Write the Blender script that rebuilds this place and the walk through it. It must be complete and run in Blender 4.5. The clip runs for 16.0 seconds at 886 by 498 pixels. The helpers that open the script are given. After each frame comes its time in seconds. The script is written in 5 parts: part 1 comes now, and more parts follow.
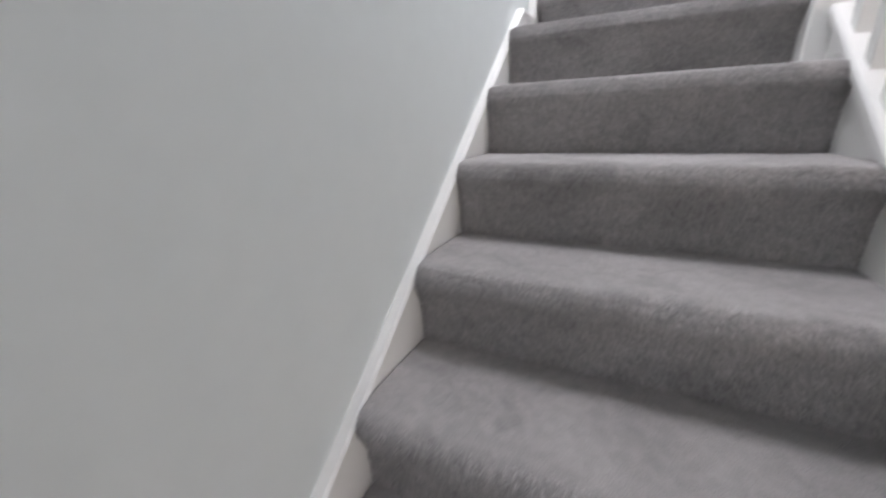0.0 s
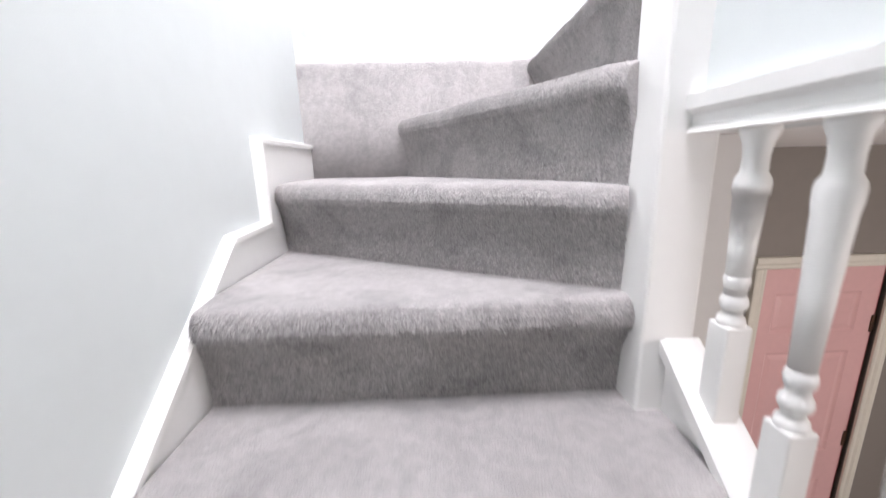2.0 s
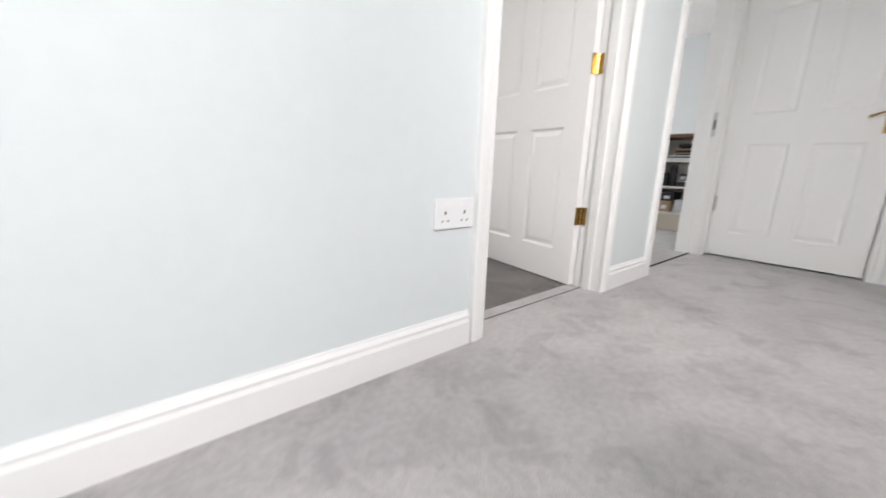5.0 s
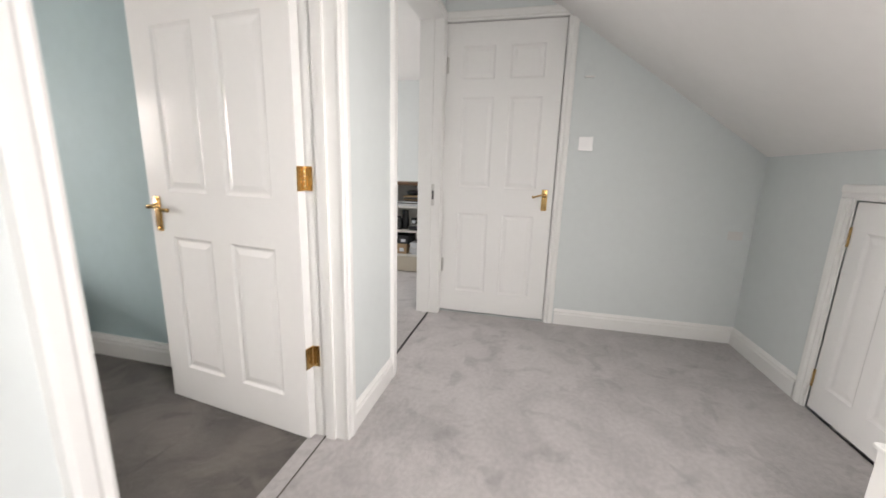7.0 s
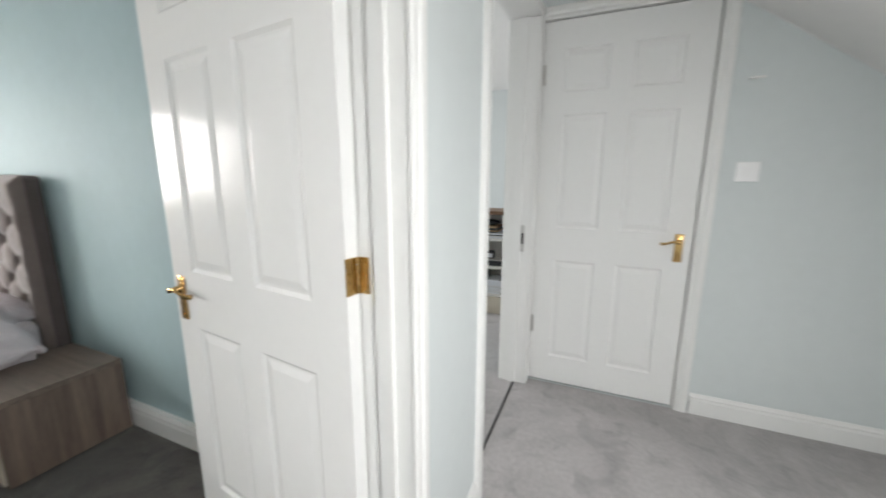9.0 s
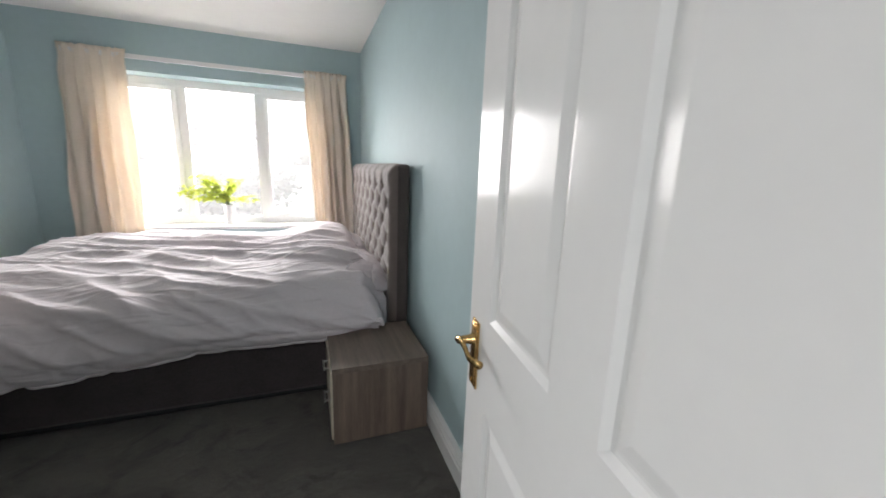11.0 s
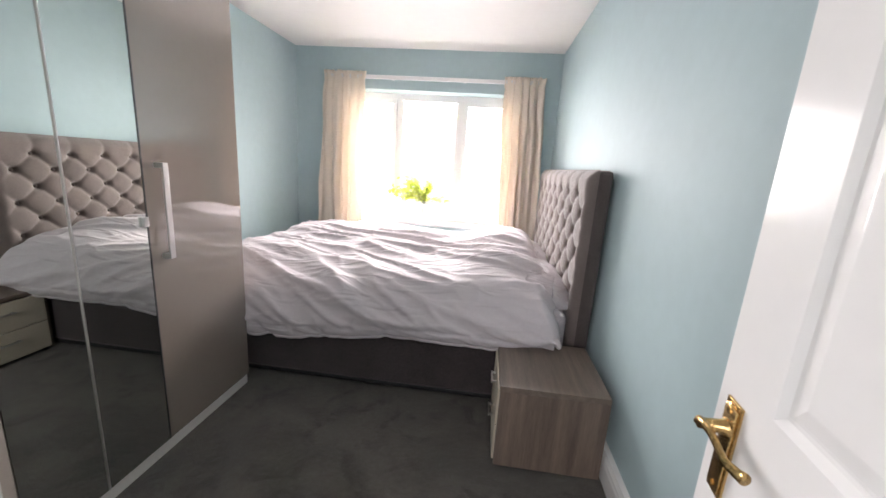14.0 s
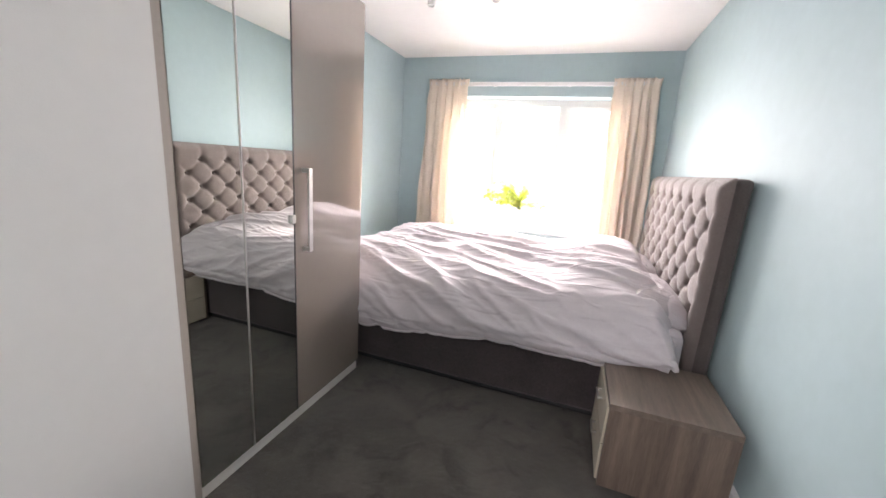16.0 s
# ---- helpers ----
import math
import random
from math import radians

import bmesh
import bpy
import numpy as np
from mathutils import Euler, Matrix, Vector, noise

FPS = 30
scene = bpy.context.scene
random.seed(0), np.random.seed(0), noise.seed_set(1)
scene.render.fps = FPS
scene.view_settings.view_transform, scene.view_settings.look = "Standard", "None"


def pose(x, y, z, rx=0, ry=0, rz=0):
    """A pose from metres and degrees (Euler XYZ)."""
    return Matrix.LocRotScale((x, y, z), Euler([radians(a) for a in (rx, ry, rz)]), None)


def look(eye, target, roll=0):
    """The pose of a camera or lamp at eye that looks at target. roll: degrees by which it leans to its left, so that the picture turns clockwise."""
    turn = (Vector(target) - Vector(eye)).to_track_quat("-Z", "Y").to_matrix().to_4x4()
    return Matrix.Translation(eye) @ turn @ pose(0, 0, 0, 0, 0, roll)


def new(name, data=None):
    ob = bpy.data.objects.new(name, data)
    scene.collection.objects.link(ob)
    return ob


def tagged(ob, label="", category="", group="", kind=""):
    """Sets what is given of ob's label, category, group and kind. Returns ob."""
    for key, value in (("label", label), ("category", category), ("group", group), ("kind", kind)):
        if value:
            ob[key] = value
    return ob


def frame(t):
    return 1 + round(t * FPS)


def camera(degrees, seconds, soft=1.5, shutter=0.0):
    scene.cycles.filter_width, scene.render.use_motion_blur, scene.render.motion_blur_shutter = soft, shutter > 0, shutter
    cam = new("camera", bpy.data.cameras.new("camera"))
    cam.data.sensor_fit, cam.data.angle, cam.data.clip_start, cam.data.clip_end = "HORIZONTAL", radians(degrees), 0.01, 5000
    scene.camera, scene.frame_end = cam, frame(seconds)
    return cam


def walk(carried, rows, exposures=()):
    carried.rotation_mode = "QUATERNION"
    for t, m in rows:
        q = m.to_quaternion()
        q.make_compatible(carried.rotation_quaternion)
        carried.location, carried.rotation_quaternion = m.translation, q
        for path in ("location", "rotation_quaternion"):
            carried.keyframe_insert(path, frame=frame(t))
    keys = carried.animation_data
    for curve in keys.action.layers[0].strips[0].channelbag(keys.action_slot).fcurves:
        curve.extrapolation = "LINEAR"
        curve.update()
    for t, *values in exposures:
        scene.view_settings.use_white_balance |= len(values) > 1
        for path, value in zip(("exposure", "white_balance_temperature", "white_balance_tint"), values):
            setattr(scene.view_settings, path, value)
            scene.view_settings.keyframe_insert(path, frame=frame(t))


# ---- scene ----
cam = camera(99.9, 16.0, shutter=0.4)
PATH = [
    (0, (0.419, -2.204, -0.911), (-0.401, -0.492, -1.54), -1.9),
    (0.5, (0.466, -1.985, -0.779), (-0.01, -0.131, -1.359), -1.5),
    (1, (0.455, -1.761, -0.624), (0.241, 0.13, -1.238), -2.2),
    (1.5, (0.491, -1.577, -0.492), (0.417, 0.347, -1.032), -3.0),
    (2, (0.452, -1.429, -0.363), (0.514, 0.521, -0.804), -1.5),
    (2.5, (0.481, -1.239, -0.201), (0.559, 0.71, -0.639), -1.4),
    (3, (0.515, -1.059, -0.03), (0.632, 0.888, -0.469), -1.1),
    (3.5, (0.461, -0.874, 0.121), (0.739, 1.046, -0.365), -0.2),
    (4, (0.514, -0.713, 0.248), (1.054, 1.164, -0.184), 0.6),
    (4.5, (0.613, -0.593, 0.433), (1.492, 1.141, -0.037), 0.9),
    (5, (0.68, -0.411, 0.551), (1.942, 1.079, 0.116), 1.9),
    (7.3, (1.206, -0.24, 1.093), (3.134, 0.109, 0.691), 1.3),
    (7.5, (1.238, -0.249, 1.125), (3.173, 0.063, 0.728), 0.8),
    (8, (1.4, -0.223, 1.123), (3.337, 0.07, 0.72), -0.2),
    (8.5, (1.587, -0.101, 1.185), (3.504, 0.304, 0.785), -0.6),
    (9, (1.643, 0.026, 1.216), (3.448, 0.797, 0.831), 0.1),
    (9.5, (1.792, 0.207, 1.193), (3.361, 1.382, 0.798), 0.8),
    (10, (1.898, 0.389, 1.208), (3.175, 1.877, 0.812), 2.0),
    (12.5, (2.073, 0.759, 1.184), (2.195, 2.709, 0.75), 2.0),
    (13, (2.051, 0.75, 1.184), (2.05, 2.702, 0.75), 2.8),
    (13.5, (2.027, 0.744, 1.188), (1.917, 2.692, 0.753), 3.4),
    (14, (2.006, 0.741, 1.187), (1.795, 2.68, 0.754), 3.8),
    (14.5, (1.978, 0.739, 1.19), (1.665, 2.662, 0.753), 3.9),
    (15, (1.945, 0.727, 1.191), (1.521, 2.628, 0.752), 4.1),
    (15.5, (1.918, 0.711, 1.185), (1.384, 2.582, 0.746), 4.0),
    (16, (1.897, 0.686, 1.187), (1.266, 2.526, 0.748), 4.1),
]
EXPOSURES = [(0, 1.14, 6350, 17), (0.5, 1.24, 6350, 19), (1.5, 1.5, 6450, 19), (2.5, 1.45, 6450, 19), (3.5, 1.22, 6400, 17), (4, 0.9, 6450, 16), (4.5, 0.74, 6600, 15),
             (5, 0.55, 6650, 15), (5.2, 0.55, 6650, 14), (7.3, 0.56, 7000, 16), (8, 0.54, 6600, 11), (9, 0.50, 6550, 10), (9.5, 0.26, 6450, 11), (10.2, 0.02, 6450, 11),
             (12.3, 0.56, 6550, 15), (14, 0.78, 6650, 18), (15, 0.93, 6700, 20), (16, 1.06, 6750, 21)]
# the stretches out of view between the rows above
PATH += [(6.0, (0.875, -0.32, 0.89), (2.60, 0.60, 0.48), 1.8), (11.2, (2.06, 0.63, 1.195), (2.64, 2.50, 0.77), 2.0)]
walk(cam, [(t, look(e, g, r)) for t, e, g, r in sorted(PATH)], EXPOSURES)

# ---- plan (metres; landing carpet at z = 0, stairs climb along +y) ----
R = 0.2                   # riser
WALL_N = 0.385            # landing face of the bedroom wall
WALL_NB = 0.505           # bedroom face of the same wall
EAST = 3.77               # landing face of the east wall
KNEE_Y, KNEE_Z = -1.58, 1.175
SLOPE = 0.70
CEIL = 2.255
BX1, BY1 = 2.59, 4.545   # bedroom
HALL_Z, HALL_CEIL = -2.87, -0.325   # lower hall
HALL_N = 0.22


def slope_z(y):
    return KNEE_Z + SLOPE * (y - KNEE_Y)


# ---- world and light ----
world = bpy.data.worlds.new("world")
scene.world = world
world.use_nodes = True
wn = world.node_tree.nodes
sky = wn.new("ShaderNodeTexSky")
sky.sky_type, sky.sun_disc = "NISHITA", False
sky.sun_elevation, sky.sun_rotation = radians(41), radians(100)
sky.air_density, sky.dust_density = 1.0, 3.0
world.node_tree.links.new(sky.outputs[0], wn["Background"].inputs[0])
wn["Background"].inputs[1].default_value = 0.14

sun_data = bpy.data.lights.new("sun", "SUN")
sun_data.energy, sun_data.angle, sun_data.color = 5.0, radians(10), (1.0, 0.95, 0.88)
sun = new("sun", sun_data)
sun.matrix_world = look((8, -1.5, 7), (0.0, 0, 0))


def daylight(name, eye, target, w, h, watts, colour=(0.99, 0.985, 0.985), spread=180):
    """Area lamp standing in for the sky's light at an opening."""
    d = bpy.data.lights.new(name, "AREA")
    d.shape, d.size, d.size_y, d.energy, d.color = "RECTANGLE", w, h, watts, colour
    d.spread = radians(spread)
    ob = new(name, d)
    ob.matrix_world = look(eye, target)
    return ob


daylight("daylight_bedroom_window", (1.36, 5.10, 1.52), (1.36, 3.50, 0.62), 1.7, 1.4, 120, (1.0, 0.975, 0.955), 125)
# both rooflights are unseen and assumed; the landing lamp is turned towards the doors
daylight("assumed_rooflight_stairs", (0.46, -1.15, 1.53), (0.46, -0.30, 0.5), 0.6, 0.85, 17, spread=150)
daylight("assumed_rooflight_landing", (1.35, -0.95, 1.66), (2.6, -0.02, 0.85), 0.58, 0.85, 11.2, spread=112)
# next two lamps: unseen windows, added to brighten the hall and shelf room
daylight("added_light_hall", (3.3, -2.6, -1.2), (2.2, 0.0, -1.9), 0.9, 1.1, 18, (1.0, 0.93, 0.85))
daylight("added_light_shelf_room", (4.6, 3.3, 1.3), (4.6, 1.0, 0.9), 1.2, 1.0, 30)

# ---- materials ----


def mat(name, colour, rough=0.5, vary=0.06, scale=3.0, bump=0.0, bump_scale=200.0, metal=0.0, coat=0.0,
        stretch=(1, 1, 1), per_object=0.0, transmission=0.0, sheen=0.0, spec=0.5, tint=None, fine=1.0, distort=0.0):
    """A surface with stains at the large scale and grain at the small one."""
    m = bpy.data.materials.new(name)
    m.use_nodes = True
    nt = m.node_tree
    b = nt.nodes["Principled BSDF"]
    b.inputs["Roughness"].default_value = rough
    b.inputs["Metallic"].default_value = metal
    b.inputs["Coat Weight"].default_value = coat
    b.inputs["Coat Roughness"].default_value = 0.06
    b.inputs["Transmission Weight"].default_value = transmission
    b.inputs["Sheen Weight"].default_value = sheen
    b.inputs["Specular IOR Level"].default_value = spec
    tc = nt.nodes.new("ShaderNodeTexCoord")
    mp = nt.nodes.new("ShaderNodeMapping")
    mp.inputs["Scale"].default_value = stretch
    nt.links.new(tc.outputs["Object"], mp.inputs[0])
    n1 = nt.nodes.new("ShaderNodeTexNoise")
    n1.inputs["Scale"].default_value, n1.inputs["Detail"].default_value = scale, 5
    n1.inputs["Distortion"].default_value = distort
    n2 = nt.nodes.new("ShaderNodeTexNoise")
    n2.inputs["Scale"].default_value, n2.inputs["Detail"].default_value = scale * 17, 3
    nt.links.new(mp.outputs[0], n1.inputs["Vector"])
    nt.links.new(mp.outputs[0], n2.inputs["Vector"])
    add = nt.nodes.new("ShaderNodeMath")
    add.operation = "MULTIPLY_ADD"
    add.inputs[1].default_value = fine
    nt.links.new(n2.outputs[0], add.inputs[0])
    nt.links.new(n1.outputs[0], add.inputs[2])
    ramp = nt.nodes.new("ShaderNodeMapRange")
    ramp.inputs["From Min"].default_value, ramp.inputs["From Max"].default_value = 0.3 + 0.35 * fine, 0.7 + 0.65 * fine
    nt.links.new(add.outputs[0], ramp.inputs["Value"])
    mix = nt.nodes.new("ShaderNodeMix")
    mix.data_type = "RGBA"
    lo = tuple(max(0, c * (1 - vary)) for c in colour)
    hi = tuple(min(1, c * (1 + vary)) for c in (tint or colour))
    mix.inputs["A"].default_value = (*lo, 1)
    mix.inputs["B"].default_value = (*hi, 1)
    nt.links.new(ramp.outputs[0], mix.inputs["Factor"])
    last = mix.outputs["Result"]
    if per_object:
        oi = nt.nodes.new("ShaderNodeObjectInfo")
        hsv = nt.nodes.new("ShaderNodeHueSaturation")
        mr = nt.nodes.new("ShaderNodeMapRange")
        mr.inputs["To Min"].default_value, mr.inputs["To Max"].default_value = 1 - per_object, 1 + per_object
        nt.links.new(oi.outputs["Random"], mr.inputs["Value"])
        nt.links.new(mr.outputs[0], hsv.inputs["Value"])
        nt.links.new(last, hsv.inputs["Color"])
        last = hsv.outputs[0]
    nt.links.new(last, b.inputs["Base Color"])
    if bump:
        n3 = nt.nodes.new("ShaderNodeTexNoise")
        n3.inputs["Scale"].default_value, n3.inputs["Detail"].default_value = bump_scale, 4
        nt.links.new(mp.outputs[0], n3.inputs["Vector"])
        bp = nt.nodes.new("ShaderNodeBump")
        bp.inputs["Strength"].default_value, bp.inputs["Distance"].default_value = min(1.0, bump), 0.004
        nt.links.new(n3.outputs[0], bp.inputs["Height"])
        nt.links.new(bp.outputs[0], b.inputs["Normal"])
    return m


M_WHITE_WALL = mat("pale_blue_emulsion", (0.65, 0.692, 0.693), 0.75, 0.02, 1.2, 0.10, 350)
M_CEIL = mat("ceiling_emulsion", (0.84, 0.83, 0.815), 0.8, 0.015, 1.0, 0.08, 300)
M_BLUE = mat("duck_egg_blue_emulsion", (0.44, 0.565, 0.588), 0.62, 0.03, 1.1, 0.14, 320, spec=0.1)
M_BOXING = mat("off_white_emulsion", (0.66, 0.655, 0.64), 0.7, 0.02, 1.2, 0.08, 300)
M_GLOSS = mat("white_gloss_paint", (0.80, 0.80, 0.79), 0.17, 0.012, 2.0, 0.05, 30, spec=0.055)
M_TRIM = mat("white_satin_paint", (0.80, 0.80, 0.785), 0.45, 0.015, 2.0, 0.05, 90, spec=0.3)
M_BRASS = mat("polished_brass", (0.60, 0.40, 0.17), 0.22, 0.4, 14, 0.3, 120, metal=1.0)
M_STEEL = mat("brushed_steel", (0.62, 0.61, 0.59), 0.32, 0.05, 20, 0.05, 300, metal=1.0)
M_BRONZE = mat("brown_hinge_metal", (0.10, 0.055, 0.035), 0.4, 0.1, 20, metal=0.6)


def carpet(name, colour, scuff=0.2, shade=0.1, tuft=0.22, scale=1.0, pile=False, sheen=0.2):
    """Cut-pile carpet: brushed shading, scuffed footmarks, clumps and single tufts."""
    m = bpy.data.materials.new(name)
    m.use_nodes = True
    nt = m.node_tree
    b = nt.nodes["Principled BSDF"]
    b.inputs["Roughness"].default_value, b.inputs["Sheen Weight"].default_value, b.inputs["Specular IOR Level"].default_value = 0.97, sheen, 0.1
    tc = nt.nodes.new("ShaderNodeTexCoord")

    def layer(size, detail, distort, lo, hi, to_lo, to_hi):
        n = nt.nodes.new("ShaderNodeTexNoise")
        n.inputs["Scale"].default_value, n.inputs["Detail"].default_value, n.inputs["Distortion"].default_value = size, detail, distort
        nt.links.new(tc.outputs["Object"], n.inputs["Vector"])
        r = nt.nodes.new("ShaderNodeMapRange")
        r.interpolation_type = "SMOOTHSTEP"
        for key, value in (("From Min", lo), ("From Max", hi), ("To Min", to_lo), ("To Max", to_hi)):
            r.inputs[key].default_value = value
        nt.links.new(n.outputs[0], r.inputs["Value"])
        return n, r.outputs[0]

    _, v1 = layer(2.0 * scale, 3, 1.6, 0.36, 0.64, 1 - shade, 1 + shade)
    _, v2 = layer(6.5 * scale, 3.5, 0.9, 0.52, 0.68, 1 + 0.25 * scuff, 1 - scuff)
    n3, v3 = layer(48, 3, 0.3, 0.3, 0.7, 0.93, 1.07)
    n4, v4 = layer(430, 2, 0.0, 0.3, 0.7, 1 - tuft, 1 + tuft)
    value = None
    if pile:
        geo = nt.nodes.new("ShaderNodeNewGeometry")
        r = nt.nodes.new("ShaderNodeMapRange")
        r.inputs["To Min"].default_value, r.inputs["To Max"].default_value = 0.64, 1.26
        nt.links.new(geo.outputs["Random Per Island"], r.inputs["Value"])
        v4 = r.outputs[0]
    for v in (v1, v2, v3, v4):
        if value is None:
            value = v
            continue
        mul = nt.nodes.new("ShaderNodeMath")
        mul.operation = "MULTIPLY"
        nt.links.new(value, mul.inputs[0])
        nt.links.new(v, mul.inputs[1])
        value = mul.outputs[0]
    tone = nt.nodes.new("ShaderNodeVectorMath")
    tone.operation = "SCALE"
    tone.inputs[0].default_value = colour
    nt.links.new(value, tone.inputs["Scale"])
    nt.links.new(tone.outputs[0], b.inputs["Base Color"])
    if not pile:
        low = nt.nodes.new("ShaderNodeBump")
        low.inputs["Strength"].default_value, low.inputs["Distance"].default_value = 0.6, 0.006
        nt.links.new(n3.outputs[0], low.inputs["Height"])
        high = nt.nodes.new("ShaderNodeBump")
        high.inputs["Strength"].default_value, high.inputs["Distance"].default_value = 0.9, 0.004
        nt.links.new(n4.outputs[0], high.inputs["Height"])
        nt.links.new(low.outputs[0], high.inputs["Normal"])
        nt.links.new(high.outputs[0], b.inputs["Normal"])
    return m


M_CARPET = carpet("grey_pile_carpet", (0.43, 0.413, 0.410), 0.13, 0.08, 0.13)
M_PILE = carpet("grey_carpet_yarn", (0.45, 0.433, 0.43), 0.13, 0.08, pile=True)
M_CARPET_EDGE = mat("pale_carpet_edging", (0.62, 0.61, 0.62), 0.7, 0.05, 20, 0.4, 300)
M_CARPET_DARK = carpet("dark_grey_bedroom_carpet", (0.092, 0.081, 0.071), 0.3, 0.22, 0.3, 1.1, sheen=0.28)
M_HALL_GREY = mat("taupe_grey_emulsion", (0.23, 0.205, 0.185), 0.7, 0.03, 1.5, 0.1, 300)
M_CREAM = mat("cream_emulsion", (0.66, 0.63, 0.55), 0.7, 0.03, 1.5, 0.1, 300)
M_PINK = mat("pink_satin_paint", (0.70, 0.43, 0.42), 0.35, 0.03, 2.0, 0.05, 90)
M_PINK_DARK = mat("red_door_edge_paint", (0.42, 0.05, 0.07), 0.5, 0.05, 3.0)
M_CAPP = mat("cappuccino_gloss_lacquer", (0.265, 0.221, 0.187), 0.05, 0.02, 2.0, coat=1.0)
M_CAPP.node_tree.nodes["Principled BSDF"].inputs["Coat IOR"].default_value = 2.1
M_CAPP.node_tree.nodes["Principled BSDF"].inputs["Coat Roughness"].default_value = 0.015
M_CARCASS = mat("taupe_melamine", (0.34, 0.30, 0.265), 0.45, 0.05, 6.0)
M_MIRROR = mat("tinted_mirror", (0.74, 0.765, 0.73), 0.004, 0.0, 1.0, metal=1.0)
M_DIVAN = mat("dark_grey_velvet", (0.058, 0.045, 0.047), 0.9, 0.32, 7.0, 0.6, 400, sheen=0.3)
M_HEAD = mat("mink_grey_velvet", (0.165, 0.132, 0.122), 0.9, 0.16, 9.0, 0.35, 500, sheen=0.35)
# same velvet as the front, with the shade on its side in the colour
M_HEAD_SHADED = mat("mink_velvet_shaded", (0.090, 0.072, 0.068), 0.9, 0.2, 9.0, 0.35, 500, sheen=0.3)
M_DUVET = mat("pale_mauve_grey_cotton", (0.60, 0.55, 0.572), 0.85, 0.04, 4.0, 0.25, 420, sheen=0.2)
M_PILLOW = mat("grey_mauve_cotton", (0.50, 0.46, 0.48), 0.85, 0.05, 5.0, 0.25, 500)
M_OAK = mat("grey_oak_laminate", (0.165, 0.121, 0.096), 0.45, 0.40, 5.0, 0.2, 60, stretch=(7, 7, 0.35), fine=0.6)
M_OAK_TOP = mat("grey_oak_laminate_top", (0.165, 0.126, 0.102), 0.42, 0.36, 5.0, 0.2, 60, stretch=(7, 0.35, 7), fine=0.6)


def creases(m, scale, depth, turn, stretch):
    """Sharp cloth creases: ridges of a stretched noise, on top of the weave."""
    nt = m.node_tree
    b = nt.nodes["Principled BSDF"]
    weave = b.inputs["Normal"].links[0].from_socket
    tc = nt.nodes.new("ShaderNodeTexCoord")
    mp = nt.nodes.new("ShaderNodeMapping")
    mp.inputs["Rotation"].default_value = (0, 0, radians(turn))
    mp.inputs["Scale"].default_value = stretch
    nt.links.new(tc.outputs["Object"], mp.inputs[0])
    n = nt.nodes.new("ShaderNodeTexNoise")
    n.inputs["Scale"].default_value, n.inputs["Detail"].default_value, n.inputs["Distortion"].default_value = scale, 2.0, 0.6
    nt.links.new(mp.outputs[0], n.inputs["Vector"])
    sub = nt.nodes.new("ShaderNodeMath")
    sub.operation = "SUBTRACT"
    sub.inputs[1].default_value = 0.5
    ab = nt.nodes.new("ShaderNodeMath")
    ab.operation = "ABSOLUTE"
    mr = nt.nodes.new("ShaderNodeMapRange")
    mr.inputs["From Max"].default_value = 0.16
    mr.inputs["To Min"].default_value, mr.inputs["To Max"].default_value = 1.0, 0.0
    mr.interpolation_type = "SMOOTHSTEP"
    nt.links.new(n.outputs[0], sub.inputs[0])
    nt.links.new(sub.outputs[0], ab.inputs[0])
    nt.links.new(ab.outputs[0], mr.inputs["Value"])
    bp = nt.nodes.new("ShaderNodeBump")
    bp.inputs["Strength"].default_value, bp.inputs["Distance"].default_value = 0.8, depth
    nt.links.new(mr.outputs[0], bp.inputs["Height"])
    nt.links.new(weave, bp.inputs["Normal"])
    nt.links.new(bp.outputs[0], b.inputs["Normal"])


creases(M_DUVET, 3.4, 0.006, 14, (0.8, 2.6, 2.2))
creases(M_PILLOW, 5.0, 0.006, 30, (1.0, 2.0, 2.0))
M_DRAWER = mat("cream_drawer_front", (0.60, 0.54, 0.44), 0.4, 0.04, 5.0)


def cloth_light(m, share):
    """Thin cloth: part of the light passes through it."""
    nt = m.node_tree
    b = nt.nodes["Principled BSDF"]
    tl = nt.nodes.new("ShaderNodeBsdfTranslucent")
    mx = nt.nodes.new("ShaderNodeMixShader")
    mx.inputs[0].default_value = share
    nt.links.new(b.inputs["Base Color"].links[0].from_socket, tl.inputs[0])
    nt.links.new(b.outputs[0], mx.inputs[1])
    nt.links.new(tl.outputs[0], mx.inputs[2])
    nt.links.new(mx.outputs[0], nt.nodes["Material Output"].inputs[0])
    return m


M_CURTAIN = cloth_light(mat("cream_cotton_curtain", (0.86, 0.775, 0.675), 0.9, 0.06, 6.0, 0.3, 500), 0.32)
M_UPVC = mat("white_window_plastic", (0.82, 0.82, 0.82), 0.3, 0.01, 2.0)
M_SHELF = mat("white_melamine", (0.72, 0.70, 0.66), 0.4, 0.03, 4.0)
M_WALNUT = mat("brown_wood_top", (0.16, 0.085, 0.045), 0.45, 0.3, 6.0, stretch=(6, 1, 6))
M_BLACK = mat("black_plastic", (0.02, 0.02, 0.022), 0.45, 0.2, 10.0)
M_BOX = mat("kraft_card", (0.42, 0.29, 0.17), 0.8, 0.1, 8.0)
M_PAPER = mat("white_paper", (0.7, 0.72, 0.75), 0.7, 0.05, 8.0)
M_POT = mat("white_glazed_pot", (0.75, 0.75, 0.74), 0.25, 0.03, 6.0)
M_SOIL = mat("dark_compost", (0.035, 0.025, 0.018), 0.95, 0.4, 60.0, 0.8, 200)
M_LEAF = cloth_light(mat("yellow_green_leaf", (0.52, 0.58, 0.10), 0.5, 0.3, 12.0, per_object=0.2), 0.5)
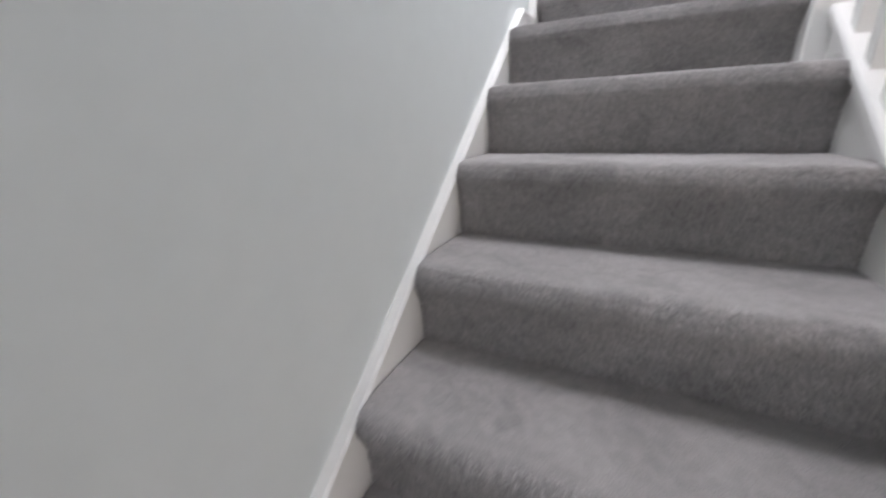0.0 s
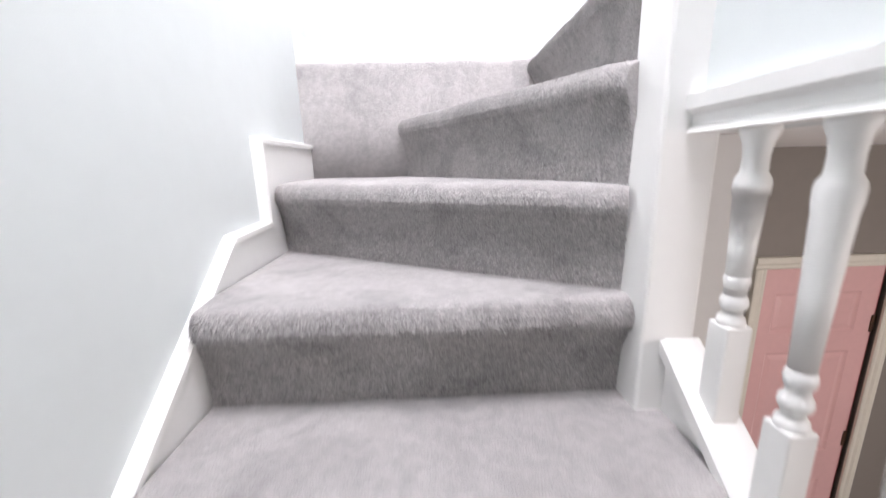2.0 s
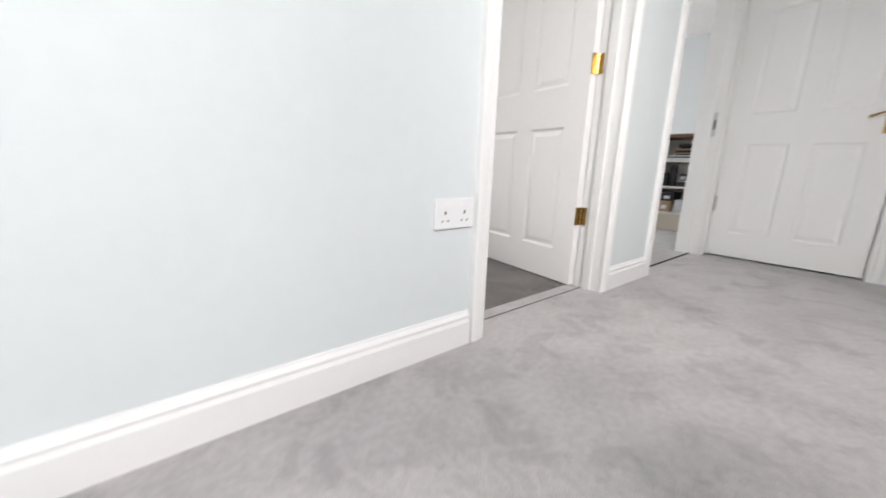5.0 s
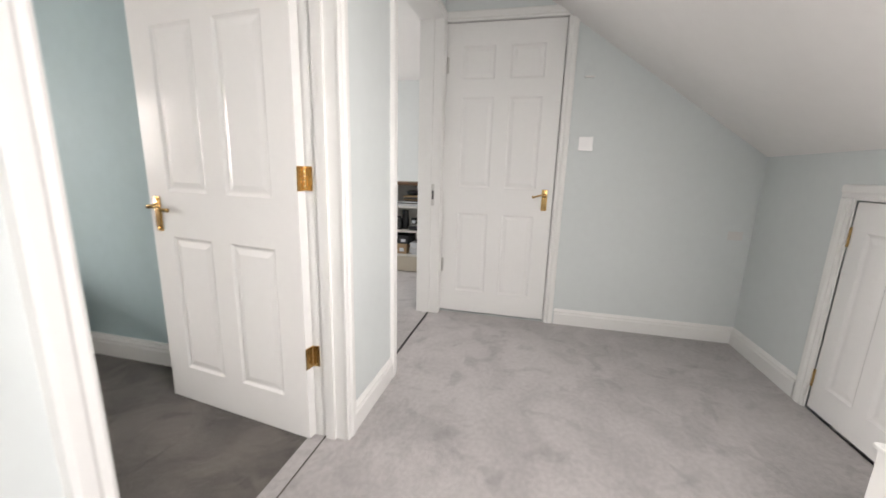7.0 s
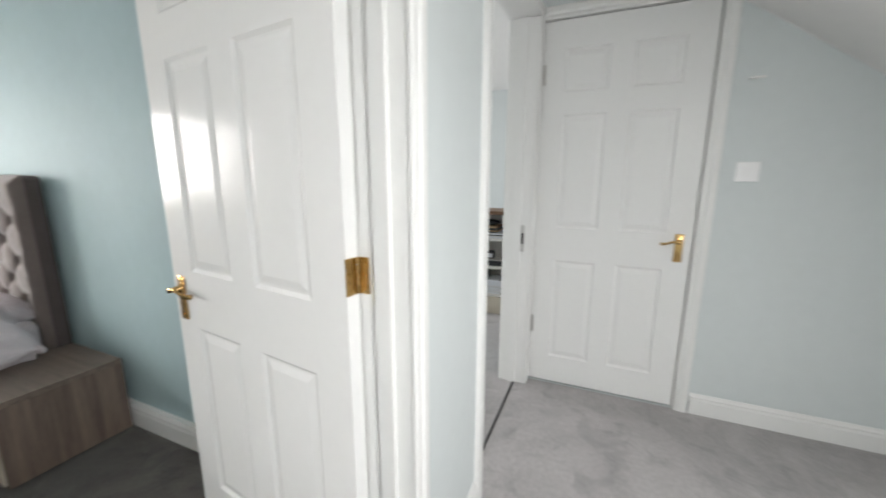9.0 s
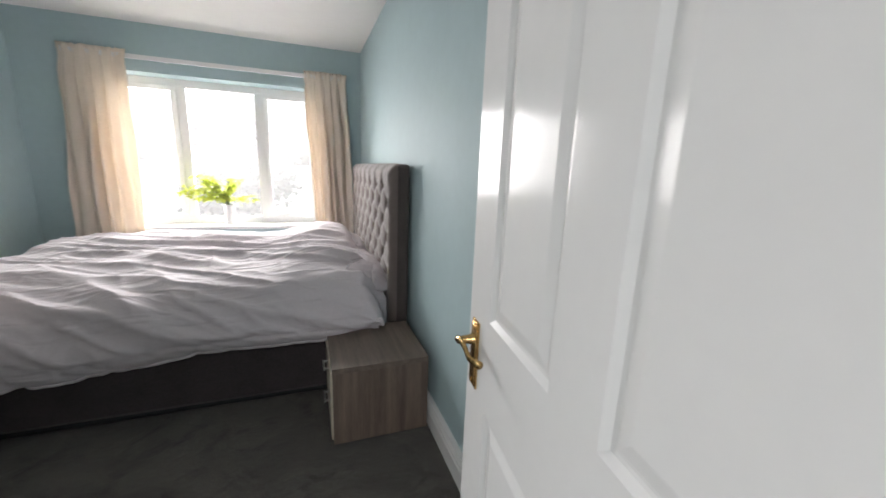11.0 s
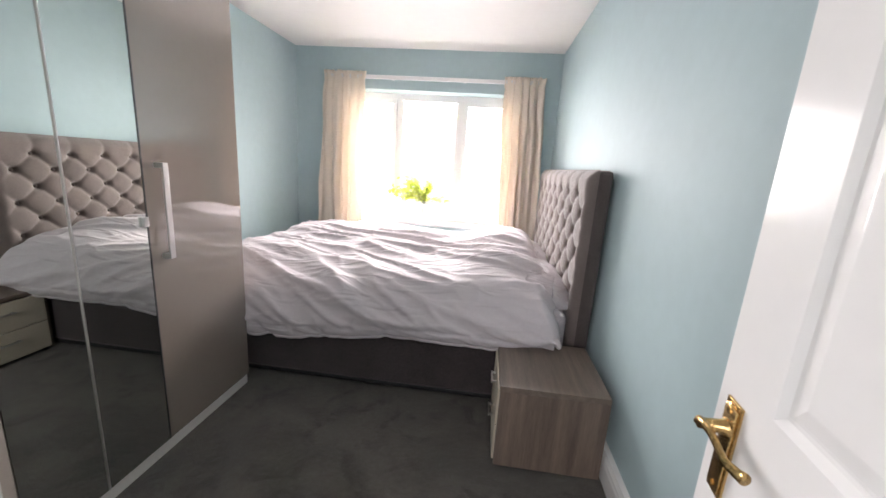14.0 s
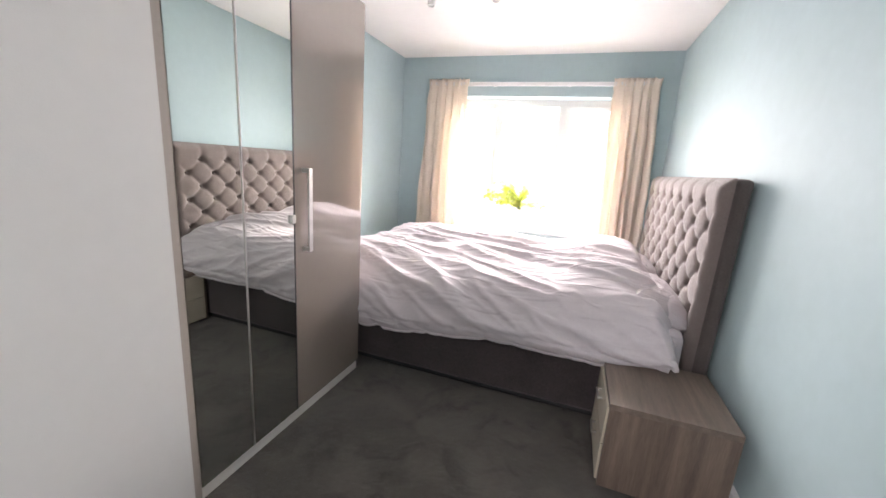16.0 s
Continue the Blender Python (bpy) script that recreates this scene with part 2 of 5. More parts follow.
M_STEM = mat("green_stem", (0.12, 0.16, 0.04), 0.6, 0.2, 12.0)
M_TREE_LEAF = cloth_light(mat("tree_foliage", (0.115, 0.14, 0.12), 0.6, 0.3, 0.8), 0.5)
M_BARK = mat("bark", (0.09, 0.07, 0.05), 0.9, 0.3, 4.0, 0.8, 30)
# ground colour set pale to imitate its glare through the window
M_GROUND = mat("pale_ground", (0.50, 0.49, 0.47), 0.9, 0.15, 0.3)
M_DARK = mat("dark_slot", (0.03, 0.03, 0.03), 0.8, 0.1, 5.0)


def glass_material():
    """Clear pane: mostly see-through, with a glossy face."""
    m = bpy.data.materials.new("window_glass")
    m.use_nodes = True
    nt = m.node_tree
    out = nt.nodes["Material Output"]
    nt.nodes.remove(nt.nodes["Principled BSDF"])
    tr = nt.nodes.new("ShaderNodeBsdfTransparent")
    gl = nt.nodes.new("ShaderNodeBsdfGlossy")
    gl.inputs["Roughness"].default_value = 0.02
    fr = nt.nodes.new("ShaderNodeFresnel")
    fr.inputs["IOR"].default_value = 1.45
    mx = nt.nodes.new("ShaderNodeMixShader")
    nt.links.new(fr.outputs[0], mx.inputs[0])
    nt.links.new(tr.outputs[0], mx.inputs[1])
    nt.links.new(gl.outputs[0], mx.inputs[2])
    # added white veil that imitates glare: it scatters the lamp outside
    glare = nt.nodes.new("ShaderNodeBsdfTranslucent")
    mx2 = nt.nodes.new("ShaderNodeMixShader")
    mx2.inputs[0].default_value = 0.042
    nt.links.new(mx.outputs[0], mx2.inputs[1])
    nt.links.new(glare.outputs[0], mx2.inputs[2])
    nt.links.new(mx2.outputs[0], out.inputs[0])
    return m


M_GLASS = glass_material()

# ---- building helpers ----


def part(name, bm, material, parent=None, label="", smooth=False):
    """Link a bmesh as one mesh object, under a thing or a part."""
    bmesh.ops.recalc_face_normals(bm, faces=bm.faces)
    me = bpy.data.meshes.new(name)
    bm.to_mesh(me)
    bm.free()
    me.materials.append(material)
    if smooth:
        for p in me.polygons:
            p.use_smooth = True
    ob = new(name, me)
    if parent is not None:
        ob.parent = parent
    if label:
        ob["label"] = label
    return ob


def thing(name, at, label, category, group="", kind=""):
    ob = new(name)
    ob.empty_display_size = 0.05
    ob.matrix_basis = at if isinstance(at, Matrix) else Matrix.Translation(at)
    return tagged(ob, label, category, group, kind)


def box(bm, x0, y0, z0, x1, y1, z1, bevel=0.0, seg=2):
    vs = bmesh.ops.create_cube(bm, size=1.0)["verts"]
    for v in vs:
        v.co = Vector((x0 + (v.co.x + 0.5) * (x1 - x0), y0 + (v.co.y + 0.5) * (y1 - y0), z0 + (v.co.z + 0.5) * (z1 - z0)))
    if bevel:
        es = list({e for v in vs for e in v.link_edges})
        bmesh.ops.bevel(bm, geom=es, offset=bevel, segments=seg, affect="EDGES", profile=0.5)
    return bm


def boxes(*rows, bevel=0.0):
    bm = bmesh.new()
    for r in rows:
        box(bm, *r, bevel=bevel)
    return bm


def sweep(bm, outline, a, b, up=(0, 0, 1), side=None):
    """Extrude a closed outline of (out, up) pairs from a to b; 'side' is the out direction."""
    a, b, up, side = Vector(a), Vector(b), Vector(up), Vector(side)
    ra = [bm.verts.new(a + side * o + up * u) for o, u in outline]
    rb = [bm.verts.new(b + side * o + up * u) for o, u in outline]
    n = len(outline)
    for i in range(n):
        bm.faces.new((ra[i], ra[(i + 1) % n], rb[(i + 1) % n], rb[i]))
    bm.faces.new(ra)
    bm.faces.new(rb)
    return bm


def turned(bm, profile, at, seg=16, axis="z"):
    """Lathe (height, radius) pairs round an upright axis."""
    rings = []
    for h, r in profile:
        ring = []
        for i in range(seg):
            c, s = math.cos(2 * math.pi * i / seg) * r, math.sin(2 * math.pi * i / seg) * r
            p = {"z": (c, s, h), "y": (c, h, s), "x": (h, c, s)}[axis]
            ring.append(bm.verts.new(Vector(at) + Vector(p)))
        rings.append(ring)
    for a, b in zip(rings, rings[1:]):
        for i in range(seg):
            bm.faces.new((a[i], a[(i + 1) % seg], b[(i + 1) % seg], b[i]))
    bm.faces.new(rings[0])
    bm.faces.new(rings[-1])
    return bm


def structure(name, bm, material, label):
    return tagged(part(name, bm, material), label, "", "", "structure")


SKIRT = [(0, 0), (0.016, 0), (0.016, 0.075), (0.012, 0.085), (0.013, 0.094), (0.006, 0.104), (0.004, 0.11), (0, 0.11)]
ARCHITRAVE = [(0, 0), (0.012, 0), (0.016, 0.008), (0.014, 0.02), (0.02, 0.03), (0.02, 0.05), (0.017, 0.058), (0, 0.06)]


def skirting(a, b, side, parent_label="white ogee skirting board along the wall", packing=0.0):
    """Ogee board; packing: how far its back stands off the wall."""
    bm = bmesh.new()
    sweep(bm, [(o + packing * (o > 0), u) for o, u in SKIRT], a, b, side=side)
    return structure("baseboard", bm, M_TRIM, parent_label)

# ---- structure: landing, stairwell, bedroom shell ----
D = 0.12  # partition thickness


def wall(name, material, label, *rows):
    return structure(name, boxes(*rows), material, label)


# floors
wall("floor_landing", M_CARPET, "grey pile carpet on the landing floor",
     (0.98, KNEE_Y, -0.30, EAST, WALL_N, 0.0), (0.0, 0.014, -0.30, 0.90, WALL_N, 0.0), (0.90, 0.0, -0.30, 0.98, WALL_N, 0.0), (1.53, WALL_N, -0.30, 2.305, WALL_NB + 0.03, 0.0),
     (2.84, WALL_N, -0.30, 3.70, 0.44, 0.0))
wall("floor_bedroom", M_CARPET_DARK, "dark grey pile carpet on the bedroom floor",
     (0.0, WALL_NB + 0.03, -0.30, BX1, BY1, 0.0))
wall("floor_shelf_room", M_CARPET, "grey carpet in the room with shelves",
     (2.72, WALL_NB, -0.30, 6.4, 3.4, 0.0), (2.84, 0.44, -0.30, 3.70, WALL_NB, 0.0))
# party wall on the west, whole height of the stairs
wall("wall_west", M_WHITE_WALL, "pale blue emulsion wall beside the stairs", (-D, -4.6, HALL_Z - 0.2, 0.0, WALL_N, 2.6))
wall("wall_west_bedroom", M_BLUE, "duck egg blue bedroom wall behind the wardrobe", (-D, WALL_NB, -0.3, 0.0, BY1, CEIL))


def two_sided_wall(name, face_y, back_y, spans, front, back, label):
    """The partition between landing and rooms: each face has its own paint."""
    mid = (face_y + back_y) / 2
    structure(name, boxes(*[(x0, face_y, z0, x1, mid, z1) for x0, x1, z0, z1 in spans]), front, label)
    structure(name + "_back", boxes(*[(x0, mid, z0, x1, back_y, z1) for x0, x1, z0, z1 in spans]), back, "blue painted room side of the landing partition")


two_sided_wall("wall_north_landing", WALL_N, WALL_NB,
               [(-D, 1.50, -0.3, 2.5), (1.50, 2.33, 2.02, 2.5), (2.33, 2.81, -0.3, 2.5), (2.81, 3.73, 2.02, 2.5), (3.73, 4.0, -0.3, 2.5)],
               M_WHITE_WALL, M_BLUE, "pale blue landing wall with two door openings")
wall("wall_east", M_WHITE_WALL, "pale blue landing wall with the closed door and light switch",
     (EAST, KNEE_Y - 0.1, -0.3, EAST + D, -0.43, 2.6), (EAST, -0.43, 2.02, EAST + D, WALL_N, 2.6), (EAST, -0.43, -0.3, EAST + D, WALL_N, -0.002))
wall("wall_knee", M_WHITE_WALL, "low pale blue knee wall under the sloping ceiling",
     (0.96, KNEE_Y - D, -0.3, 2.56, KNEE_Y, KNEE_Z), (2.56, KNEE_Y - D, 0.985, 3.075, KNEE_Y, KNEE_Z), (3.075, KNEE_Y - D, -0.3, EAST, KNEE_Y, KNEE_Z))
wall("wall_stair_stud", M_WHITE_WALL, "pale blue stud wall over the open side of the stairs", (0.865, -3.4, HALL_CEIL, 0.96, -0.852, 2.2))
wall("wall_south_stair", M_WHITE_WALL, "pale wall closing the stairwell", (-D, -4.7, HALL_Z - 0.2, 0.96, -4.6, 0.4))

# ceilings: slope with two assumed rooflight openings out of view, flat part above


def sloped_ceiling():
    bm = bmesh.new()
    y_top = KNEE_Y + (CEIL - KNEE_Z) / SLOPE
    cuts_x = [-D, 0.15, 0.77, 1.05, 1.65, EAST + D]
    cuts_y = [-3.45, -1.50, -1.32, -0.80, -0.62, y_top]
    holes = {(1, 1), (1, 2), (3, 2), (3, 3)}
    for i in range(5):
        for j in range(5):
            if (i, j) in holes:
                continue
            x0, x1, y0, y1 = cuts_x[i], cuts_x[i + 1], cuts_y[j], cuts_y[j + 1]
            lo = [bm.verts.new((x, y, slope_z(y))) for x, y in ((x0, y0), (x1, y0), (x1, y1), (x0, y1))]
            hi = [bm.verts.new((v.co.x, v.co.y, v.co.z + 0.16)) for v in lo]
            bm.faces.new(lo)
            bm.faces.new(hi)
            for k in range(4):
                bm.faces.new((lo[k], lo[(k + 1) % 4], hi[(k + 1) % 4], hi[k]))
    box(bm, -D, y_top, CEIL, EAST + D, WALL_N, CEIL + 0.15)
    return bm


structure("ceiling", sloped_ceiling(), M_CEIL, "white sloping attic ceiling with a flat strip at the top")
wall("ceiling_bedroom", M_CEIL, "white bedroom ceiling", (-D, WALL_NB, CEIL, 2.72, BY1 + 0.3, CEIL + 0.15))
wall("ceiling_shelf_room", M_CEIL, "white ceiling of the room with shelves", (2.72, WALL_NB, CEIL, 6.5, 3.6, CEIL + 0.15))

# bedroom
wall("wall_east_bedroom", M_BLUE, "duck egg blue wall behind the headboard", (BX1, WALL_NB, -0.3, BX1 + 0.06, BY1, CEIL))
WX0, WX1, WZ0, WZ1 = 0.52, 2.20, 0.60, 1.885
wall("wall_north_bedroom", M_BLUE, "duck egg blue wall round the bedroom window",
     (-D, BY1, -0.3, WX0, BY1 + 0.30, CEIL), (WX1, BY1, -0.3, BX1 + 0.12, BY1 + 0.30, CEIL),
     (WX0, BY1, -0.3, WX1, BY1 + 0.30, WZ0), (WX0, BY1, WZ1, WX1, BY1 + 0.30, CEIL))
wall("wall_boxing", M_BOXING, "off-white boxed-in partition at the end of the wardrobe", (0.0, WALL_NB, 0.0, 0.862, 1.388, CEIL))
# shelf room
# opening in the far wall is unseen, added for this room's lamp
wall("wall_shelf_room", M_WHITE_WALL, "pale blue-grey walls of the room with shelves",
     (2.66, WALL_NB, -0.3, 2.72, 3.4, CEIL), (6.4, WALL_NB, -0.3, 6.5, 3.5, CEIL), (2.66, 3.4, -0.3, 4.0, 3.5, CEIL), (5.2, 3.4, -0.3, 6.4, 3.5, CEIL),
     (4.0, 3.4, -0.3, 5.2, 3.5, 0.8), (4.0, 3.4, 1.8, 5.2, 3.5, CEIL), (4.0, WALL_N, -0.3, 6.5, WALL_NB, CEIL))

# lower hall
HALL_E = 3.4
wall("floor_hall", M_CARPET_DARK, "dark carpet on the lower hall floor", (-D, -4.7, HALL_Z - 0.2, HALL_E, HALL_N, HALL_Z))
wall("ceiling_hall", M_CEIL, "white ceiling of the lower hall", (0.965, -4.7, HALL_CEIL, HALL_E, HALL_N + 0.1, HALL_CEIL + 0.009),
     (0.905, -0.851, HALL_CEIL + 0.001, 0.9645, -0.721, -0.301))
PX0, PX1, PZ1 = 2.04, 2.66, -0.885
wall("wall_hall_north", M_HALL_GREY, "taupe grey lower hall wall with a pink door",
     (1.03, HALL_N, HALL_Z, PX0 - 0.03, HALL_N + 0.1, HALL_CEIL), (PX1 + 0.03, HALL_N, HALL_Z, HALL_E, HALL_N + 0.1, HALL_CEIL),
     (PX0 - 0.03, HALL_N, PZ1 + 0.03, PX1 + 0.03, HALL_N + 0.1, HALL_CEIL))
wall("wall_hall_backing", M_HALL_GREY, "dark closed space behind the hall door", (1.1, HALL_N + 0.14, HALL_Z, HALL_E, HALL_N + 0.18, HALL_CEIL))
# window opening out of view, added to light the hall
wall("wall_hall_east", M_HALL_GREY, "taupe grey lower hall wall with an unseen opening added for light",
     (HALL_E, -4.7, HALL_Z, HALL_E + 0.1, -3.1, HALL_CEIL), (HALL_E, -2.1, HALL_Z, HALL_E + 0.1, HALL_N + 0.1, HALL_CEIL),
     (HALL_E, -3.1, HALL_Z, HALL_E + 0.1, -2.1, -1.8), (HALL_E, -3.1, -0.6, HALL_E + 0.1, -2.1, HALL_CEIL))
wall("wall_hall_south", M_HALL_GREY, "taupe grey wall at the end of the lower hall", (0.96, -4.8, HALL_Z, HALL_E + 0.1, -4.7, HALL_CEIL))
wall("wall_winder_side", M_BOXING, "off-white painted wall under the winder steps", (0.90, -0.79, HALL_Z, 1.03, -0.72, HALL_CEIL), (0.93, -0.72, HALL_Z, 1.03, HALL_N + 0.1, HALL_CEIL))

# skirting
skirting((0.018, WALL_N, 0), (1.462, WALL_N, 0), (0, -1, 0))
skirting((2.365, WALL_N, 0), (2.778, WALL_N, 0), (0, -1, 0))
skirting((EAST, KNEE_Y + 0.0, 0), (EAST, -0.465, 0), (-1, 0, 0))
skirting((3.15, KNEE_Y, 0), (EAST - 0.016, KNEE_Y, 0), (0, 1, 0))
skirting((0.98, KNEE_Y, 0), (2.48, KNEE_Y, 0), (0, 1, 0))
skirting((0.0, 0.0, 0), (0.0, WALL_N - 0.016, 0), (1, 0, 0))
skirting((0.96, KNEE_Y + 0.02, 0), (0.96, -0.852, 0), (1, 0, 0))
skirting((BX1, WALL_NB + 0.02, 0), (BX1, BY1, 0), (-1, 0, 0), "white skirting board along the blue bedroom wall", 0.018)
skirting((0.0, 2.40, 0), (0.0, BY1, 0), (1, 0, 0), "white skirting board along the blue bedroom wall")
skirting((0.02, BY1, 0), (BX1 - 0.02, BY1, 0), (0, -1, 0), "white skirting board along the blue bedroom wall")

# ---- stairs ----
XL, XR = 0.028, 0.852
NEWEL = (0.805, -0.855, 0.898, -0.762)


def pile(step, grid, count, length):
    """Short combed yarn ends standing out of the carpet round the nosing."""
    if not count:
        return
    rnd = random.Random(count)
    share = [0] * 5 + [1] * 6 + [2] * 5 + [3] * 3 + [4] * 3 + [5] * 3 + [6] * 2 + [7]
    vs, fs = [], []
    n, m = len(grid) - 1, len(grid[0]) - 1
    for _ in range(count):
        s = rnd.uniform(0, n - 1e-6)
        k = rnd.choice(share)
        u, w, i = rnd.random(), s % 1, int(s)
        p00, p01, p10, p11 = grid[i][k], grid[i][k + 1], grid[i + 1][k], grid[i + 1][k + 1]
        p = p00.lerp(p01, u).lerp(p10.lerp(p11, u), w)
        run = (p10 - p00).normalized()
        nrm = run.cross(p01 - p00)
        nrm = nrm.normalized() if nrm.length > 1e-9 else Vector((0, 0, 1))
        down = (p00 - p01).normalized()
        tip = nrm * 0.4 + down * 0.85 + run * (0.4 + rnd.gauss(0, 0.3)) + Vector((rnd.gauss(0, 0.15), rnd.gauss(0, 0.15), rnd.gauss(0, 0.15)))
        tip = tip.normalized() * rnd.uniform(0.5, 1.05) * length * (1.0 if k < 6 else 0.75)
        side = run * rnd.uniform(0.0009, 0.0016)
        c = len(vs)
        vs += [tuple(p - side), tuple(p + side), tuple(p + tip)]
        fs.append((c, c + 1, c + 2))
    me = bpy.data.meshes.new("carpet_pile")
    me.from_pydata(vs, [], fs)
    me.materials.append(M_PILE)
    ob = new("carpet_pile", me)
    ob.parent = step
    tagged(ob, kind="stuff")


def carpet_step(parent, a, b, back_a, back_b, zb, zt, over=0.045, n=36):
    """One carpeted step: riser from a to b with a soft rolled nosing, tread running back to the next riser."""
    a, b, ba, bb = Vector((*a, 0)), Vector((*b, 0)), Vector((*back_a, 0)), Vector((*back_b, 0))
    run = (b - a).normalized()
    out = Vector((run.y, -run.x, 0))
    r = 0.034
    prof = [(0.0, zb), (0.004, zb + 0.05), (0.010, zt - 0.105)]
    prof += [(over - r + r * math.cos(radians(q)), zt - r + r * math.sin(radians(q))) for q in (-52, -28, -5, 18, 42, 66, 88)]
    bm = bmesh.new()
    rows = []
    for i in range(n + 1):
        s = i / n
        p, q = a.lerp(b, s), ba.lerp(bb, s)
        col = []
        for k, (o, z) in enumerate(prof):
            w = noise.noise(Vector((p.x * 9, p.y * 9, z * 14))) * 0.0045 if k > 1 else 0
            fall = max(0.0, abs(s - 0.5) * 2 - 0.93) / 0.07
            col.append(bm.verts.new(p + out * (o * (1 - 0.35 * fall) + w) + Vector((0, 0, z - 0.006 * fall * (k > 4)))))
        for u in (0.15, 0.4, 0.7, 0.97, 0.99, 1.0):
            m = p.lerp(q, u)
            col.append(bm.verts.new(Vector((m.x, m.y, zt + noise.noise(Vector((m.x * 6, m.y * 6, zt))) * 0.002))))
        col.append(bm.verts.new(Vector((q.x, q.y, zb))))
        rows.append(col)
    m = len(rows[0])
    for r0, r1 in zip(rows, rows[1:]):
        for k in range(m):
            bm.faces.new((r0[k], r0[(k + 1) % m], r1[(k + 1) % m], r1[k]))
    for cap in (rows[0], rows[-1]):
        bm.faces.new([bm.verts.new(v.co) for v in cap])
    grid = [[v.co.copy() for v in r] for r in rows]
    step = part("step", bm, M_CARPET, parent, smooth=True)
    low = zt < -0.5
    pile(step, grid, int((30000 if zt > -1.3 else 24000) * (b - a).length / 0.82) if zt > -2.0 else 0, 0.016 if low else 0.009)
    return step


stairs = thing("staircase", (0, 0, 0), "grey carpeted winder staircase between white painted strings", "staircase")
ys = [-1.012 - 0.2465 * i for i in range(9)]
for i, y in enumerate(ys):
    y_back = -0.785 if i == 0 else ys[i - 1]
    carpet_step(stairs, (XL, y), (XR, y), (XL, y_back + 0.01), (XR, y_back + 0.01), -1.0 - R * i, -0.8 - R * i)
NX = 0.806
carpet_step(stairs, (XL, -0.785), (NX + 0.02, -0.785), (XL, -0.33), (NX + 0.02, -0.76), -0.8, -0.6)          # first winder
carpet_step(stairs, (XL, -0.335), (NX, -0.775), (XL, 0.008), (0.45, 0.008), -0.6, -0.402, n=40)         # kite
carpet_step(stairs, (0.372, 0.004), (NX, -0.772), (0.87, 0.004), (0.87, -0.765), -0.402, -0.2, n=40)         # last winder
carpet_step(stairs, (0.862, 0.05), (0.862, -0.765), (1.0, 0.05), (1.0, -0.78), -0.2, 0.0015)             # landing edge


def ledge():
    """Carpeted upstand between the kite step and the landing strip behind it."""
    bm = bmesh.new()
    n = 30
    prof = [(0.0, -0.42), (0.0, -0.2), (0.004, -0.03), (0.003, -0.012), (-0.002, -0.003), (-0.012, 0.0), (-0.016, -0.001), (-0.02, -0.006), (-0.02, -0.02), (-0.02, -0.42)]
    rows = []
    for i in range(n + 1):
        x = -0.003 + 0.855 * i / n
        rows.append([bm.verts.new((x, -o + noise.noise(Vector((x * 8, z * 9, 3))) * 0.002, z + (noise.noise(Vector((x * 7, 0, 5))) * 0.002 if z > -0.05 else 0))) for o, z in prof])
    m = len(prof)
    for r0, r1 in zip(rows, rows[1:]):
        for k in range(m):
            bm.faces.new((r0[k], r0[(k + 1) % m], r1[(k + 1) % m], r1[k]))
    for cap in (rows[0], rows[-1]):
        bm.faces.new([bm.verts.new(v.co) for v in cap])
    part("upstand", bm, M_CARPET, stairs, "grey carpeted upstand beside the winder", smooth=True)
    part("edging", boxes((0.001, 0.001, -0.008, 0.85, 0.024, 0.008), bevel=0.003), M_CARPET_EDGE, stairs, "pale edging strip along the upstand")


ledge()


def left_string():
    """White wall string: raking board, level piece, then a stepped-up level piece."""
    s = 0.79
    y_end, z_end = -0.611, -0.510
    y0 = -3.2
    out = [(y0, z_end + s * (y0 - y_end)), (y_end, z_end), (-0.422, -0.505), (-0.422, -0.289), (0.0, -0.289), (0.0, -0.43), (-0.34, -0.62), (-0.79, -0.86), (y0, z_end + s * (y0 - y_end) - 0.42)]
    bm = bmesh.new()
    a = [bm.verts.new((0.0, y, z)) for y, z in out]
    b = [bm.verts.new((0.024, y, z)) for y, z in out]
    for i in range(len(out)):
        j = (i + 1) % len(out)
        bm.faces.new((a[i], a[j], b[j], b[i]))
    bm.faces.new(a)
    bm.faces.new(b)
    part("wall_string", bm, M_TRIM, stairs, "white painted wall string")
    for k, (p, q, up) in enumerate((((0, y0, out[0][1]), (0, y_end, z_end), Vector((0, -s, 1)).normalized()), ((0, y_end - 0.004, z_end), (0, -0.416, -0.505), (0, 0, 1)),
                                    ((0, -0.4225, -0.5135), (0, -0.4225, -0.280), (0, -1, 0)), ((0, -0.4285, -0.289), (0, 0.0, -0.288), (0, 0, 1)))):
        e = 0.028 + 0.0012 * k
        cap = [(0, -0.008), (e, -0.008), (e, 0.003), (e - 0.006, 0.008), (0, 0.008)]
        part("capping", sweep(bmesh.new(), cap, p, q, up=up, side=(1, 0, 0)), M_TRIM, stairs)


left_string()


def base_rail_z(y):
    return -0.675 + 0.79 * (y + 0.858)


